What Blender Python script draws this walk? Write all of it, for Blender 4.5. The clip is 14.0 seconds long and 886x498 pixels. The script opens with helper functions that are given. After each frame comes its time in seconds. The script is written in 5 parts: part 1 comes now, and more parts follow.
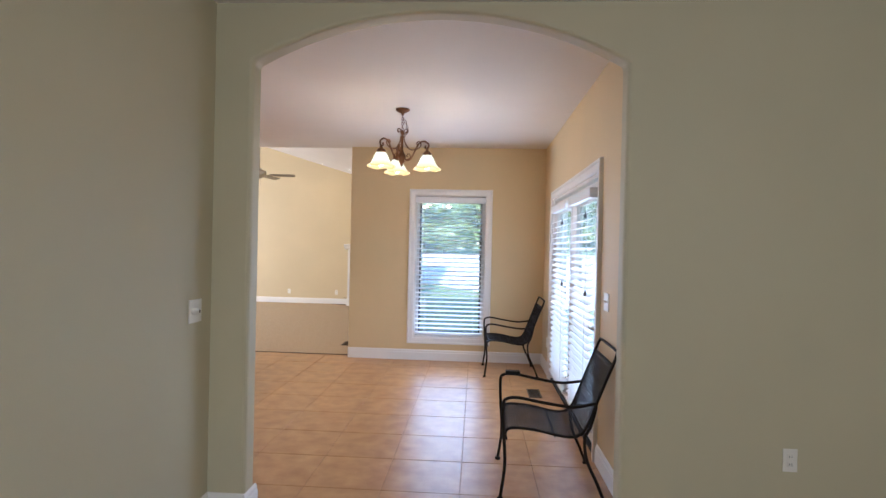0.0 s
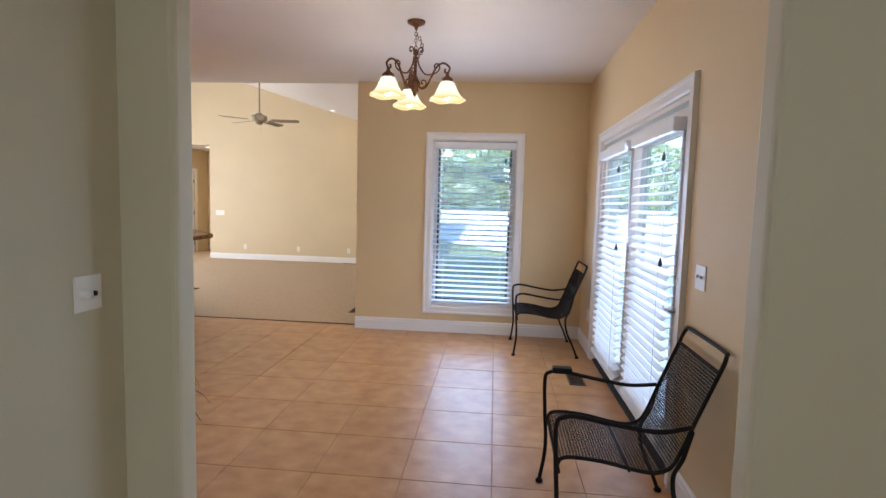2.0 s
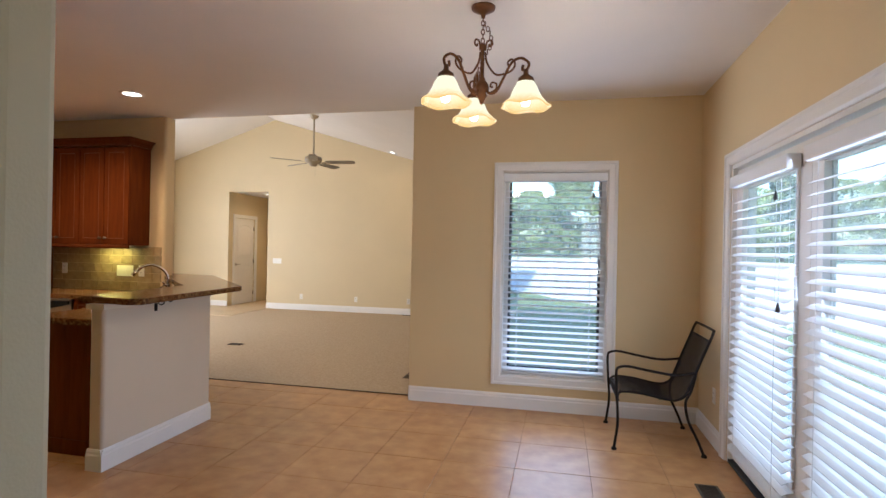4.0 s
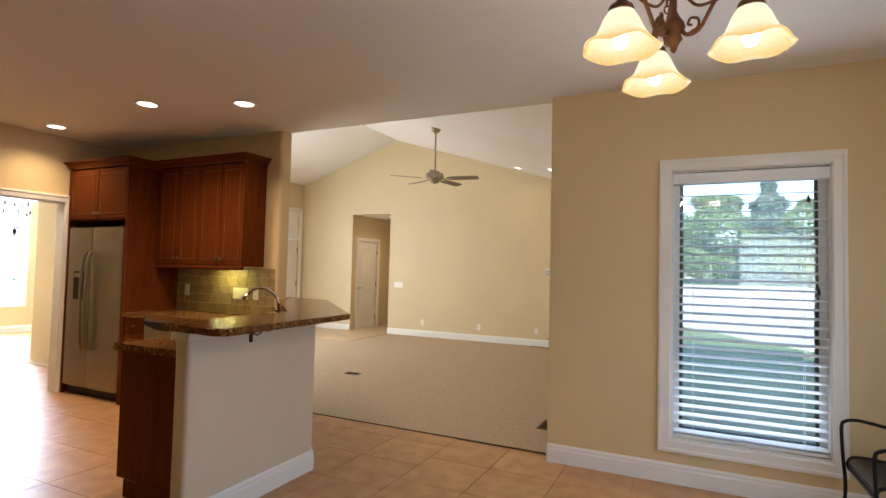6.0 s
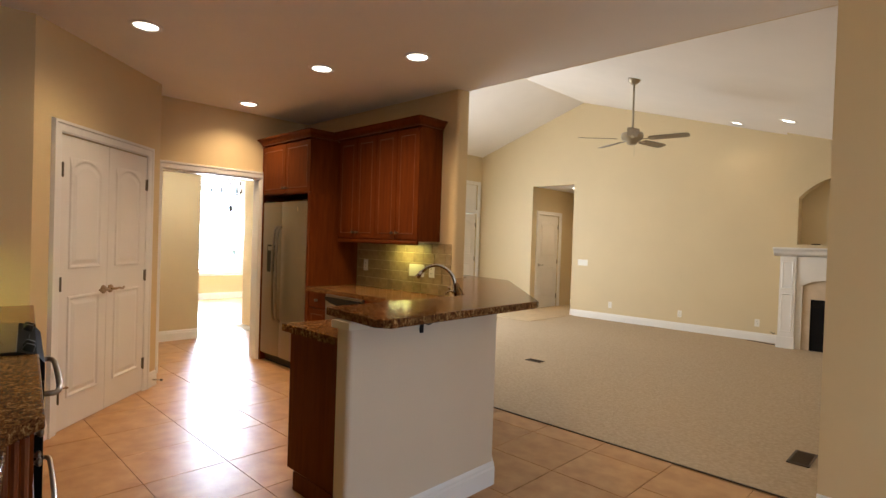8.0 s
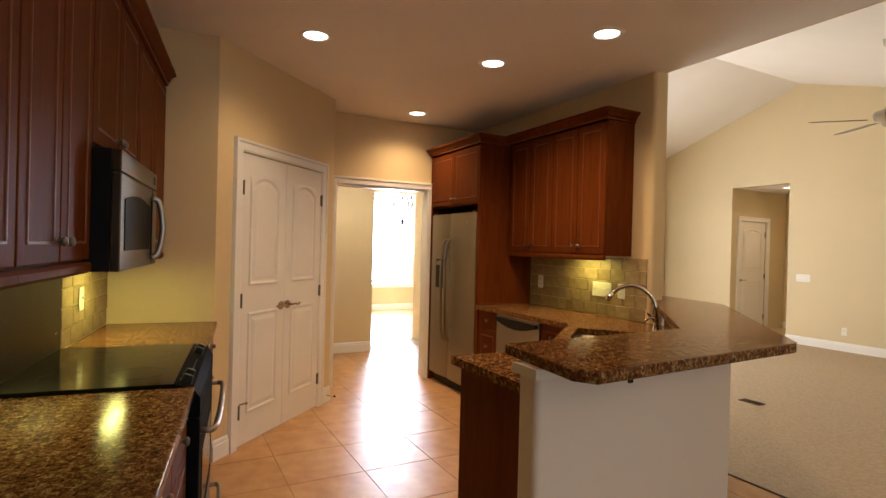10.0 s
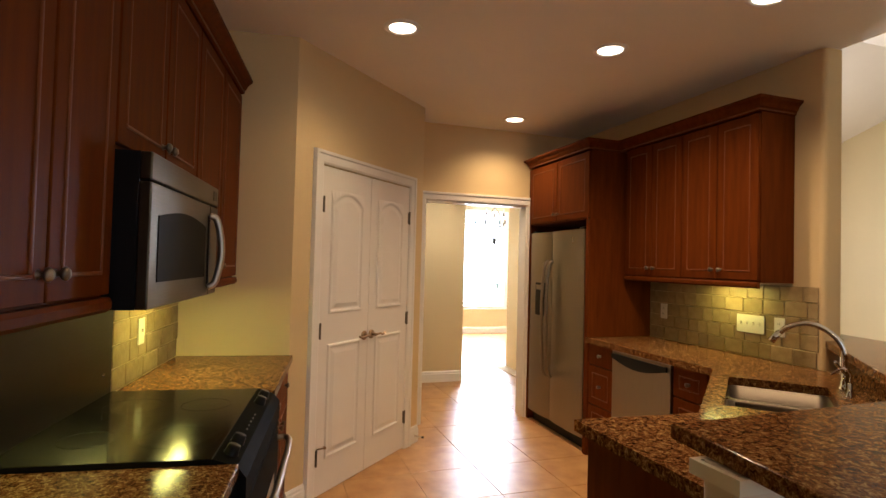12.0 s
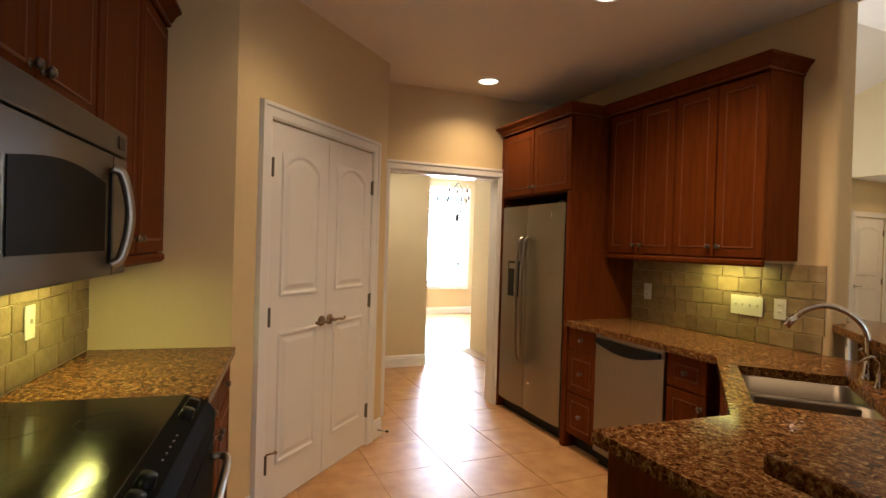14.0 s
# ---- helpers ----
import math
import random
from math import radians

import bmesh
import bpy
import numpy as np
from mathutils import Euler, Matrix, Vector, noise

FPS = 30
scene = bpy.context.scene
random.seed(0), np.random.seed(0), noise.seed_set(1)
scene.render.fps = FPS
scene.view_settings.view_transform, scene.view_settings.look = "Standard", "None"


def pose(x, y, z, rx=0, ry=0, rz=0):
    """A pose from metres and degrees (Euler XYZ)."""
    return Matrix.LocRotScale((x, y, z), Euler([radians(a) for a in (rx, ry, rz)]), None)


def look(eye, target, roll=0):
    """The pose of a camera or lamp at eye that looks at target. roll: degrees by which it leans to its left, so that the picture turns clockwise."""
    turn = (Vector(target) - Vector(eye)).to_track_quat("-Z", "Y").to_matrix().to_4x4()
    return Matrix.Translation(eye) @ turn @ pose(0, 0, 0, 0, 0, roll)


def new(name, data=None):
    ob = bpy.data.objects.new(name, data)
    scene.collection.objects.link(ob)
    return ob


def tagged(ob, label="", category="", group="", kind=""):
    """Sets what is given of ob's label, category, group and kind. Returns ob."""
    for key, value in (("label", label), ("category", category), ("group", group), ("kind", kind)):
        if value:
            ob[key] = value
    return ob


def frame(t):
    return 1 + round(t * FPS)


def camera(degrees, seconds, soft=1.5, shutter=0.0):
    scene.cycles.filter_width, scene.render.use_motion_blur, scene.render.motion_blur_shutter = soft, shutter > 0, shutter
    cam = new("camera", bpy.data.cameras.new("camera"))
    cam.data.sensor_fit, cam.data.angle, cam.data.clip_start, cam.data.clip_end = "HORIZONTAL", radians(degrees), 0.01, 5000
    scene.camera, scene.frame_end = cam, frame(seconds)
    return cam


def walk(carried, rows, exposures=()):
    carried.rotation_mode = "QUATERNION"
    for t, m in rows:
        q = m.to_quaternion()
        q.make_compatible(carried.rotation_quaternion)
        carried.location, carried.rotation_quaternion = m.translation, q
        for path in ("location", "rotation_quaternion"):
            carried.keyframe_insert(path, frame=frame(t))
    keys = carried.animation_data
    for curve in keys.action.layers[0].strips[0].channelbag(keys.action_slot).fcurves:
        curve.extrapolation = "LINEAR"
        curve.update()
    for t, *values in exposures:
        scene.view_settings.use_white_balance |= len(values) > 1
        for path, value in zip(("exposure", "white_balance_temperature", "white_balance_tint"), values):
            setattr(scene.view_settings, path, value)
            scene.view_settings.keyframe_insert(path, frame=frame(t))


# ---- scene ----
cam = camera(79.8, 14.0)
PATH = [
    (0, (0.134, -0.039, 1.472), (0.01, 1.957, 1.462), 1.3),
    (0.5, (0.112, 0.223, 1.472), (-0.005, 2.218, 1.392), 1.6),
    (1, (0.068, 0.434, 1.458), (-0.033, 2.427, 1.323), 1.4),
    (1.5, (0.054, 0.703, 1.461), (-0.073, 2.691, 1.285), 1.3),
    (2, (0.036, 0.959, 1.443), (-0.153, 2.942, 1.269), 1.6),
    (2.5, (0.009, 1.218, 1.438), (-0.241, 3.196, 1.285), 1.7),
    (5, (-0.291, 2.417, 1.4), (-0.895, 4.322, 1.48), 1.0),
    (5.5, (-0.388, 2.587, 1.394), (-1.106, 4.451, 1.488), 1.2),
    (6, (-0.495, 2.804, 1.397), (-1.36, 4.606, 1.479), 1.4),
    (6.5, (-0.579, 2.952, 1.396), (-1.595, 4.674, 1.459), 1.7),
    (7, (-0.715, 3.136, 1.403), (-1.85, 4.782, 1.427), 1.8),
    (7.5, (-0.832, 3.268, 1.409), (-2.099, 4.816, 1.402), 1.9),
    (8, (-0.993, 3.378, 1.401), (-2.393, 4.806, 1.371), 1.9),
    (8.5, (-1.151, 3.487, 1.417), (-2.676, 4.78, 1.366), 1.9),
    (11, (-1.757, 3.713, 1.438), (-3.606, 4.475, 1.471), 1.3),
    (11.5, (-1.922, 3.763, 1.458), (-3.797, 4.458, 1.497), 1.3),
    (12, (-2.036, 3.811, 1.458), (-3.935, 4.438, 1.51), 1.5),
    (12.5, (-2.151, 3.838, 1.452), (-4.062, 4.426, 1.498), 1.8),
    (13, (-2.283, 3.855, 1.454), (-4.181, 4.485, 1.485), 1.8),
    (13.5, (-2.405, 3.864, 1.444), (-4.285, 4.547, 1.452), 1.9),
    (14, (-2.479, 3.869, 1.431), (-4.318, 4.656, 1.41), 1.7),
]
walk(cam, [(t, look(eye, target, roll)) for t, eye, target, roll in PATH],
     exposures=[(0.0, 2.40, 4900, 15), (2.5, 2.14, 4950, 15), (5.0, 1.97, 5220, 12), (6.5, 1.95, 5300, 10), (8.5, 1.90, 5420, 10), (11.0, 1.84, 5850, 13), (14.0, 1.68, 5480, 10)])

# ---- world, sun, large lights ----
SUN_EL, SUN_AZ = 20.0, 178.0
world = bpy.data.worlds.new("sky")
scene.world = world
world.use_nodes = True
wn = world.node_tree
sky = wn.nodes.new("ShaderNodeTexSky")
sky.sky_type = "NISHITA"
sky.sun_disc = False
sky.sun_elevation, sky.sun_rotation = radians(SUN_EL), radians(SUN_AZ)
wn.links.new(sky.outputs["Color"], wn.nodes["Background"].inputs["Color"])
wn.nodes["Background"].inputs["Strength"].default_value = 0.15


def lamp(name, kind, power, colour, place, target=None, size=0.1, size_y=None, spread=None, spot=None, blend=0.5):
    data = bpy.data.lights.new(name, kind)
    data.energy, data.color = power, colour
    if kind == "AREA":
        data.shape = "RECTANGLE" if size_y else "DISK"
        data.size = size
        if size_y:
            data.size_y = size_y
        if spread:
            data.spread = radians(spread)
    elif kind == "SUN":
        data.angle = radians(size)
    else:
        data.shadow_soft_size = size
    if kind == "SPOT":
        data.spot_size, data.spot_blend = radians(spot), blend
    ob = new(name, data)
    ob.matrix_world = look(place, target) if target else Matrix.Translation(place)
    return ob


az, el = radians(SUN_AZ), radians(SUN_EL)
lamp("sun", "SUN", 5.0, (1.0, 0.94, 0.85), (30 * math.sin(az) * math.cos(el), 30 * math.cos(az) * math.cos(el), 30 * math.sin(el)), (0, 0, 0), size=0.6)

DAY = (0.86, 0.93, 1.0)
WARM = (1.0, 0.72, 0.42)
AMBER = (1.0, 0.67, 0.34)
# daylight at the openings, and added fills at two unseen walls
lamp("daylight_far_window", "AREA", 3.2, DAY, (-0.20, 6.75, 1.20), (-0.20, 5.0, 1.0), 0.80, 1.65)
lamp("daylight_patio_door", "AREA", 6.0, DAY, (1.04, 4.88, 1.05), (-1.0, 4.88, 0.9), 1.9, 1.7)
# added fill along the unseen west wall; no window is known there
lamp("living_west_fill", "AREA", 60, (1.0, 0.95, 0.84), (-8.92, 9.2, 1.5), (-5.0, 9.4, 1.3), 2.8, 2.1)
lamp("daylight_formal_window", "AREA", 170, (0.90, 0.95, 1.0), (-12.545, 8.0, 1.5), (-9.0, 7.2, 1.0), 1.5, 2.2)
# added fill that brightens the entry from its unseen south end
lamp("entry_south_fill", "AREA", 12.5, (1.0, 0.98, 0.84), (1.2, -2.9, 1.6), (1.0, 2.0, 1.9), 1.6, 1.6)

# ---- materials ----


def mat(name, colour, rough=0.5, metal=0.0, vary=0.06, scale=3.0, bump=0.0, bump_scale=60.0, spec=0.5, second=None, second_at=0.5, per_object=0.0, stretch=None, coat=0.0, world_space=False, soft_ramp=0.2):
    m = bpy.data.materials.new(name)
    m.use_nodes = True
    nt = m.node_tree
    nodes, links = nt.nodes, nt.links
    b = nodes["Principled BSDF"]
    b.inputs["Roughness"].default_value = rough
    b.inputs["Metallic"].default_value = metal
    b.inputs["Specular IOR Level"].default_value = spec
    b.inputs["Coat Weight"].default_value = coat
    tc = nodes.new("ShaderNodeTexCoord")
    vec = tc.outputs["Object"]
    if world_space:
        vec = nodes.new("ShaderNodeNewGeometry").outputs["Position"]
    if stretch:
        mp = nodes.new("ShaderNodeMapping")
        mp.inputs["Scale"].default_value = stretch
        links.new(vec, mp.inputs["Vector"])
        vec = mp.outputs["Vector"]
    n1 = nodes.new("ShaderNodeTexNoise")
    n1.inputs["Scale"].default_value = scale
    n1.inputs["Detail"].default_value = 5.0
    links.new(vec, n1.inputs["Vector"])
    ramp = nodes.new("ShaderNodeValToRGB")
    c2 = second or tuple(min(1.0, c * (1 + vary)) for c in colour)
    c1 = colour if second else tuple(c * (1 - vary) for c in colour)
    ramp.color_ramp.elements[0].position = max(0.0, second_at - soft_ramp)
    ramp.color_ramp.elements[1].position = min(1.0, second_at + soft_ramp)
    ramp.color_ramp.elements[0].color = (*c1, 1)
    ramp.color_ramp.elements[1].color = (*c2, 1)
    links.new(n1.outputs["Fac"], ramp.inputs["Fac"])
    out = ramp.outputs["Color"]
    if per_object:
        info = nodes.new("ShaderNodeObjectInfo")
        hsv = nodes.new("ShaderNodeHueSaturation")
        mr = nodes.new("ShaderNodeMapRange")
        mr.inputs["To Min"].default_value = 1 - per_object
        mr.inputs["To Max"].default_value = 1 + per_object
        links.new(info.outputs["Random"], mr.inputs["Value"])
        links.new(mr.outputs["Result"], hsv.inputs["Value"])
        links.new(out, hsv.inputs["Color"])
        out = hsv.outputs["Color"]
    links.new(out, b.inputs["Base Color"])
    n2 = nodes.new("ShaderNodeTexNoise")
    n2.inputs["Scale"].default_value = bump_scale
    n2.inputs["Detail"].default_value = 4.0
    links.new(vec, n2.inputs["Vector"])
    mr2 = nodes.new("ShaderNodeMapRange")
    mr2.inputs["To Min"].default_value = max(0.02, rough - 0.06)
    mr2.inputs["To Max"].default_value = min(1.0, rough + 0.06)
    links.new(n1.outputs["Fac"], mr2.inputs["Value"])
    links.new(mr2.outputs["Result"], b.inputs["Roughness"])
    if bump:
        bp = nodes.new("ShaderNodeBump")
        bp.inputs["Strength"].default_value = bump
        bp.inputs["Distance"].default_value = 0.01
        links.new(n2.outputs["Fac"], bp.inputs["Height"])
        links.new(bp.outputs["Normal"], b.inputs["Normal"])
    return m


def glow(name, colour, strength):
    m = bpy.data.materials.new(name)
    m.use_nodes = True
    b = m.node_tree.nodes["Principled BSDF"]
    b.inputs["Base Color"].default_value = (*colour, 1)
    b.inputs["Emission Color"].default_value = (*colour, 1)
    b.inputs["Emission Strength"].default_value = strength
    return m


PAINT = mat("tan wall paint", (0.665, 0.51, 0.275), 0.6, vary=0.03, scale=1.2, bump=0.10, bump_scale=140)
# the greenish daylight of the entry is put into this tan
PAINT_ENTRY = mat("daylight-tinted tan wall paint", (0.52, 0.465, 0.305), 0.6, vary=0.03, scale=1.2, bump=0.10, bump_scale=140)
TRIM_CREAM = mat("cream trim paint", (0.70, 0.62, 0.46), 0.4, vary=0.02, scale=4, bump=0.03)
# bar wall colour greyed to carry the cool daylight on its face
PAINT_BAR = mat("daylight-greyed wall paint", (0.66, 0.545, 0.40), 0.6, vary=0.03, scale=1.2, bump=0.10, bump_scale=140)
PAINT_LIVING = mat("cream tan wall paint", (0.64, 0.52, 0.31), 0.6, vary=0.03, scale=1.2, bump=0.10, bump_scale=140)
CEIL = mat("white ceiling paint", (0.80, 0.75, 0.69), 0.7, vary=0.02, scale=2, bump=0.15, bump_scale=90)
TRIM = mat("white trim paint", (0.80, 0.77, 0.73), 0.35, vary=0.02, scale=4, bump=0.03)
DOORP = mat("white door paint", (0.78, 0.74, 0.69), 0.4, vary=0.02, scale=4, bump=0.03)
TILE = mat("tan ceramic tile", (0.37, 0.178, 0.056), 0.345, second=(0.54, 0.305, 0.125), scale=7.5, bump=0.05, bump_scale=25, per_object=0.04, world_space=True, soft_ramp=0.22)
TILE_HALL = mat("pale beige hall tile", (0.50, 0.37, 0.21), 0.4, second=(0.62, 0.48, 0.30), scale=6, bump=0.05, bump_scale=25, per_object=0.04, world_space=True)
GROUT = mat("brown grout", (0.35, 0.195, 0.08), 0.8, vary=0.15, scale=30)
CARPET = mat("beige carpet", (0.44, 0.34, 0.22), 0.95, second=(0.55, 0.435, 0.295), scale=38, bump=1.0, bump_scale=110, spec=0.1)
CHERRY = mat("cherry stained wood", (0.088, 0.018, 0.002), 0.50, second=(0.130, 0.031, 0.003), scale=3.2, stretch=(9, 9, 1.0), bump=0.03, bump_scale=40, spec=0.05)
# lighter cherry: highlights on beads and flutes are put into the colour
CHERRY_EDGE = mat("highlight-toned cherry moulding", (0.120, 0.031, 0.007), 0.36, second=(0.170, 0.052, 0.014), scale=6, stretch=(6, 6, 1.0), bump=0.03, spec=0.25)
STEEL = mat("brushed stainless steel", (0.29, 0.25, 0.20), 0.34, metal=1.0, vary=0.05, scale=8, stretch=(40, 40, 1))
CHROME = mat("chrome", (0.75, 0.73, 0.7), 0.08, metal=1.0, vary=0.02)
NICKEL = mat("brushed nickel", (0.42, 0.38, 0.33), 0.345, metal=1.0, vary=0.03)
SLATE = mat("dark brushed steel", (0.075, 0.06, 0.042), 0.36, metal=1.0, vary=0.05, scale=8, stretch=(1, 40, 40))
BLACK = mat("black plastic", (0.008, 0.008, 0.009), 0.345, vary=0.1, spec=0.14)
BLACKGLASS = mat("black cooktop glass", (0.006, 0.006, 0.006), 0.13, vary=0.1, spec=0.20)
IRON = mat("dark wrought iron", (0.017, 0.013, 0.011), 0.6, metal=0.0, vary=0.2, scale=20, spec=0.1)
BRONZE = mat("rubbed bronze", (0.10, 0.045, 0.02), 0.4, metal=0.8, second=(0.22, 0.10, 0.04), scale=18, bump=0.1)
PLASTIC = mat("ivory plate plastic", (0.78, 0.74, 0.66), 0.35, vary=0.02)
VINYL = mat("white blind slat", (0.80, 0.80, 0.80), 0.45, vary=0.02)
BRONZED = mat("dark bronze sash paint", (0.035, 0.03, 0.03), 0.5, vary=0.1)
# near-black: shade of gaps and recesses put into the colour; also dark parts
DARK = mat("gap shade and dark parts", (0.01, 0.008, 0.007), 0.8, vary=0.1)


def granite():
    m = bpy.data.materials.new("brown speckled granite")
    m.use_nodes = True
    nt = m.node_tree
    nodes, links = nt.nodes, nt.links
    b = nodes["Principled BSDF"]
    b.inputs["Roughness"].default_value = 0.14
    b.inputs["Specular IOR Level"].default_value = 0.05
    tc = nodes.new("ShaderNodeTexCoord")
    n1 = nodes.new("ShaderNodeTexNoise")
    n1.inputs["Scale"].default_value = 60
    n1.inputs["Detail"].default_value = 6
    n1.inputs["Roughness"].default_value = 0.82
    n1.inputs["Distortion"].default_value = 0.8
    links.new(tc.outputs["Object"], n1.inputs["Vector"])
    r = nodes.new("ShaderNodeValToRGB")
    e = r.color_ramp.elements
    e[0].position, e[0].color = 0.37, (0.012, 0.006, 0.004, 1)
    e[1].position, e[1].color = 0.61, (0.40, 0.26, 0.095, 1)
    x = e.new(0.455)
    x.color = (0.10, 0.036, 0.012, 1)
    x = e.new(0.53)
    x.color = (0.19, 0.082, 0.026, 1)
    links.new(n1.outputs["Fac"], r.inputs["Fac"])
    v = nodes.new("ShaderNodeTexVoronoi")
    v.inputs["Scale"].default_value = 130
    links.new(tc.outputs["Object"], v.inputs["Vector"])
    mx = nodes.new("ShaderNodeMix")
    mx.data_type = "RGBA"
    mx.blend_type = "MULTIPLY"
    mx.inputs["Factor"].default_value = 0.55
    links.new(r.outputs["Color"], mx.inputs["A"])
    r2 = nodes.new("ShaderNodeValToRGB")
    r2.color_ramp.elements[0].color = (0.25, 0.2, 0.17, 1)
    r2.color_ramp.elements[1].position = 0.6
    links.new(v.outputs["Color"], r2.inputs["Fac"])
    links.new(r2.outputs["Color"], mx.inputs["B"])
    links.new(mx.outputs["Result"], b.inputs["Base Color"])
    return m


def clear_glass():
    m = bpy.data.materials.new("window glass with glare haze")
    m.use_nodes = True
    nt = m.node_tree
    nt.nodes.remove(nt.nodes["Principled BSDF"])
    tr = nt.nodes.new("ShaderNodeBsdfTransparent")
    tr.inputs["Color"].default_value = (0.96, 0.98, 0.97, 1)
    # translucent share adds the pale glare of an overexposed window to the pane
    glare_haze = nt.nodes.new("ShaderNodeBsdfTranslucent")
    glare_haze.inputs["Color"].default_value = (0.88, 0.94, 1.0, 1)
    veil = nt.nodes.new("ShaderNodeMixShader")
    veil.inputs["Fac"].default_value = 0.16
    gl = nt.nodes.new("ShaderNodeBsdfGlossy")
    gl.inputs["Roughness"].default_value = 0.02
    mix = nt.nodes.new("ShaderNodeMixShader")
    mix.inputs["Fac"].default_value = 0.06
    nt.links.new(tr.outputs[0], veil.inputs[1])
    nt.links.new(glare_haze.outputs[0], veil.inputs[2])
    nt.links.new(veil.outputs[0], mix.inputs[1])
    nt.links.new(gl.outputs[0], mix.inputs[2])
    nt.links.new(mix.outputs[0], nt.nodes["Material Output"].inputs["Surface"])
    return m


GRANITE = granite()
GLASS = clear_glass()
SPLASH = mat("tumbled stone tile", (0.25, 0.17, 0.075), 0.5, second=(0.36, 0.262, 0.135), scale=16, bump=0.25, bump_scale=45, per_object=0.16)
CAN_GLOW = glow("can lamp lens", (1.0, 0.86, 0.62), 2.5)
LEVER = mat("antique bronze lever", (0.30, 0.21, 0.12), 0.3, metal=1.0, vary=0.1)
KNOB = mat("dark nickel knob", (0.20, 0.17, 0.13), 0.3, metal=1.0, vary=0.05)
HINGE = mat("dark nickel hinge", (0.16, 0.135, 0.10), 0.4, metal=0.8)

# ---- mesh helpers ----


def link_mesh(name, bm, material, parent=None, smooth=False):
    bmesh.ops.recalc_face_normals(bm, faces=bm.faces)
    if smooth:
        for f in bm.faces:
            f.smooth = True
    me = bpy.data.meshes.new(name)
    bm.to_mesh(me)
    bm.free()
    me.materials.append(material)
    ob = new(name, me)
    if parent:
        ob.parent = parent
    return ob


def part(name, bm, material, parent, label="", smooth=False):
    ob = link_mesh(name, bm, material, parent, smooth)
    if label:
        ob["label"] = label
    return ob


def thing(name, label, category, group="", m=None):
    ob = new(name)
    ob.empty_display_size = 0.1
    if m is not None:
        ob.matrix_world = m
    return tagged(ob, label, category, group)


def structure(name, bm, material, label="", smooth=False):
    return tagged(link_mesh(name, bm, material, None, smooth), label or name.replace("_", " "), "", "", "structure")


def bx(bm, x0, y0, z0, x1, y1, z1, bevel=0.0):
    vs = [bm.verts.new((x, y, z)) for z in (z0, z1) for x, y in ((x0, y0), (x1, y0), (x1, y1), (x0, y1))]
    fs = [bm.faces.new([vs[i] for i in f]) for f in ((3, 2, 1, 0), (4, 5, 6, 7), (0, 1, 5, 4), (1, 2, 6, 5), (2, 3, 7, 6), (3, 0, 4, 7))]
    if bevel:
        es = list({e for f in fs for e in f.edges})
        bmesh.ops.bevel(bm, geom=es, offset=bevel, segments=2, affect="EDGES", profile=0.5)
    return bm


def box(*a, bevel=0.0):
    return bx(bmesh.new(), *a, bevel=bevel)


def prism(pts, z0, z1, bm=None, bevel=0.0):
    bm = bm or bmesh.new()
    lo = [bm.verts.new((x, y, z0)) for x, y in pts]
    hi = [bm.verts.new((x, y, z1)) for x, y in pts]
    fs = [bm.faces.new(lo[::-1]), bm.faces.new(hi)]
    n = len(pts)
    for i in range(n):
        fs.append(bm.faces.new((lo[i], lo[(i + 1) % n], hi[(i + 1) % n], hi[i])))
    if bevel:
        es = [e for f in fs[:2] for e in f.edges]
        bmesh.ops.bevel(bm, geom=es, offset=bevel, segments=2, affect="EDGES", profile=0.5)
    return bm


def profile_x(pts, x0, x1, bm=None):
    """A profile in y, z pulled along x."""
    bm = bm or bmesh.new()
    a = [bm.verts.new((x0, y, z)) for y, z in pts]
    b = [bm.verts.new((x1, y, z)) for y, z in pts]
    bm.faces.new(a[::-1])
    bm.faces.new(b)
    n = len(pts)
    for i in range(n):
        bm.faces.new((a[i], a[(i + 1) % n], b[(i + 1) % n], b[i]))
    return bm


def tube(pts, r, bm=None, seg=8, r_end=None):
    bm = bm or bmesh.new()
    pts = [Vector(p) for p in pts]
    rings = []
    ref = None
    for i, p in enumerate(pts):
        d = (pts[min(i + 1, len(pts) - 1)] - pts[max(i - 1, 0)]).normalized()
        if ref is None:
            ref = Vector((0, 0, 1)) if abs(d.z) < 0.9 else Vector((1, 0, 0))
        u = (ref - d * ref.dot(d)).normalized()
        ref = u
        v = d.cross(u)
        rr = r if r_end is None else r + (r_end - r) * i / (len(pts) - 1)
        rings.append([bm.verts.new(p + (u * math.cos(a) + v * math.sin(a)) * rr) for a in [2 * math.pi * k / seg for k in range(seg)]])
    for a, b in zip(rings, rings[1:]):
        for k in range(seg):
            bm.faces.new((a[k], a[(k + 1) % seg], b[(k + 1) % seg], b[k]))
    bm.faces.new(rings[0][::-1])
    bm.faces.new(rings[-1])
    return bm


def lathe(prof, seg=24, bm=None, at=(0, 0, 0), wave=None):
    bm = bm or bmesh.new()
    rings = []
    for r, z in prof:
        ring = []
        for k in range(seg):
            a = 2 * math.pi * k / seg
            rr, zz = (r, z) if wave is None else wave(r, z, a)
            ring.append(bm.verts.new((at[0] + rr * math.cos(a), at[1] + rr * math.sin(a), at[2] + zz)))
        rings.append(ring)
    for a, b in zip(rings, rings[1:]):
        for k in range(seg):
            bm.faces.new((a[k], a[(k + 1) % seg], b[(k + 1) % seg], b[k]))
    return bm


def smooth_path(pts, n=6):
    """Points of a soft curve through the given ones."""
    P = [Vector(p) for p in pts]
    P = [P[0] * 2 - P[1]] + P + [P[-1] * 2 - P[-2]]
    out = []
    for i in range(1, len(P) - 2):
        for k in range(n):
            t = k / n
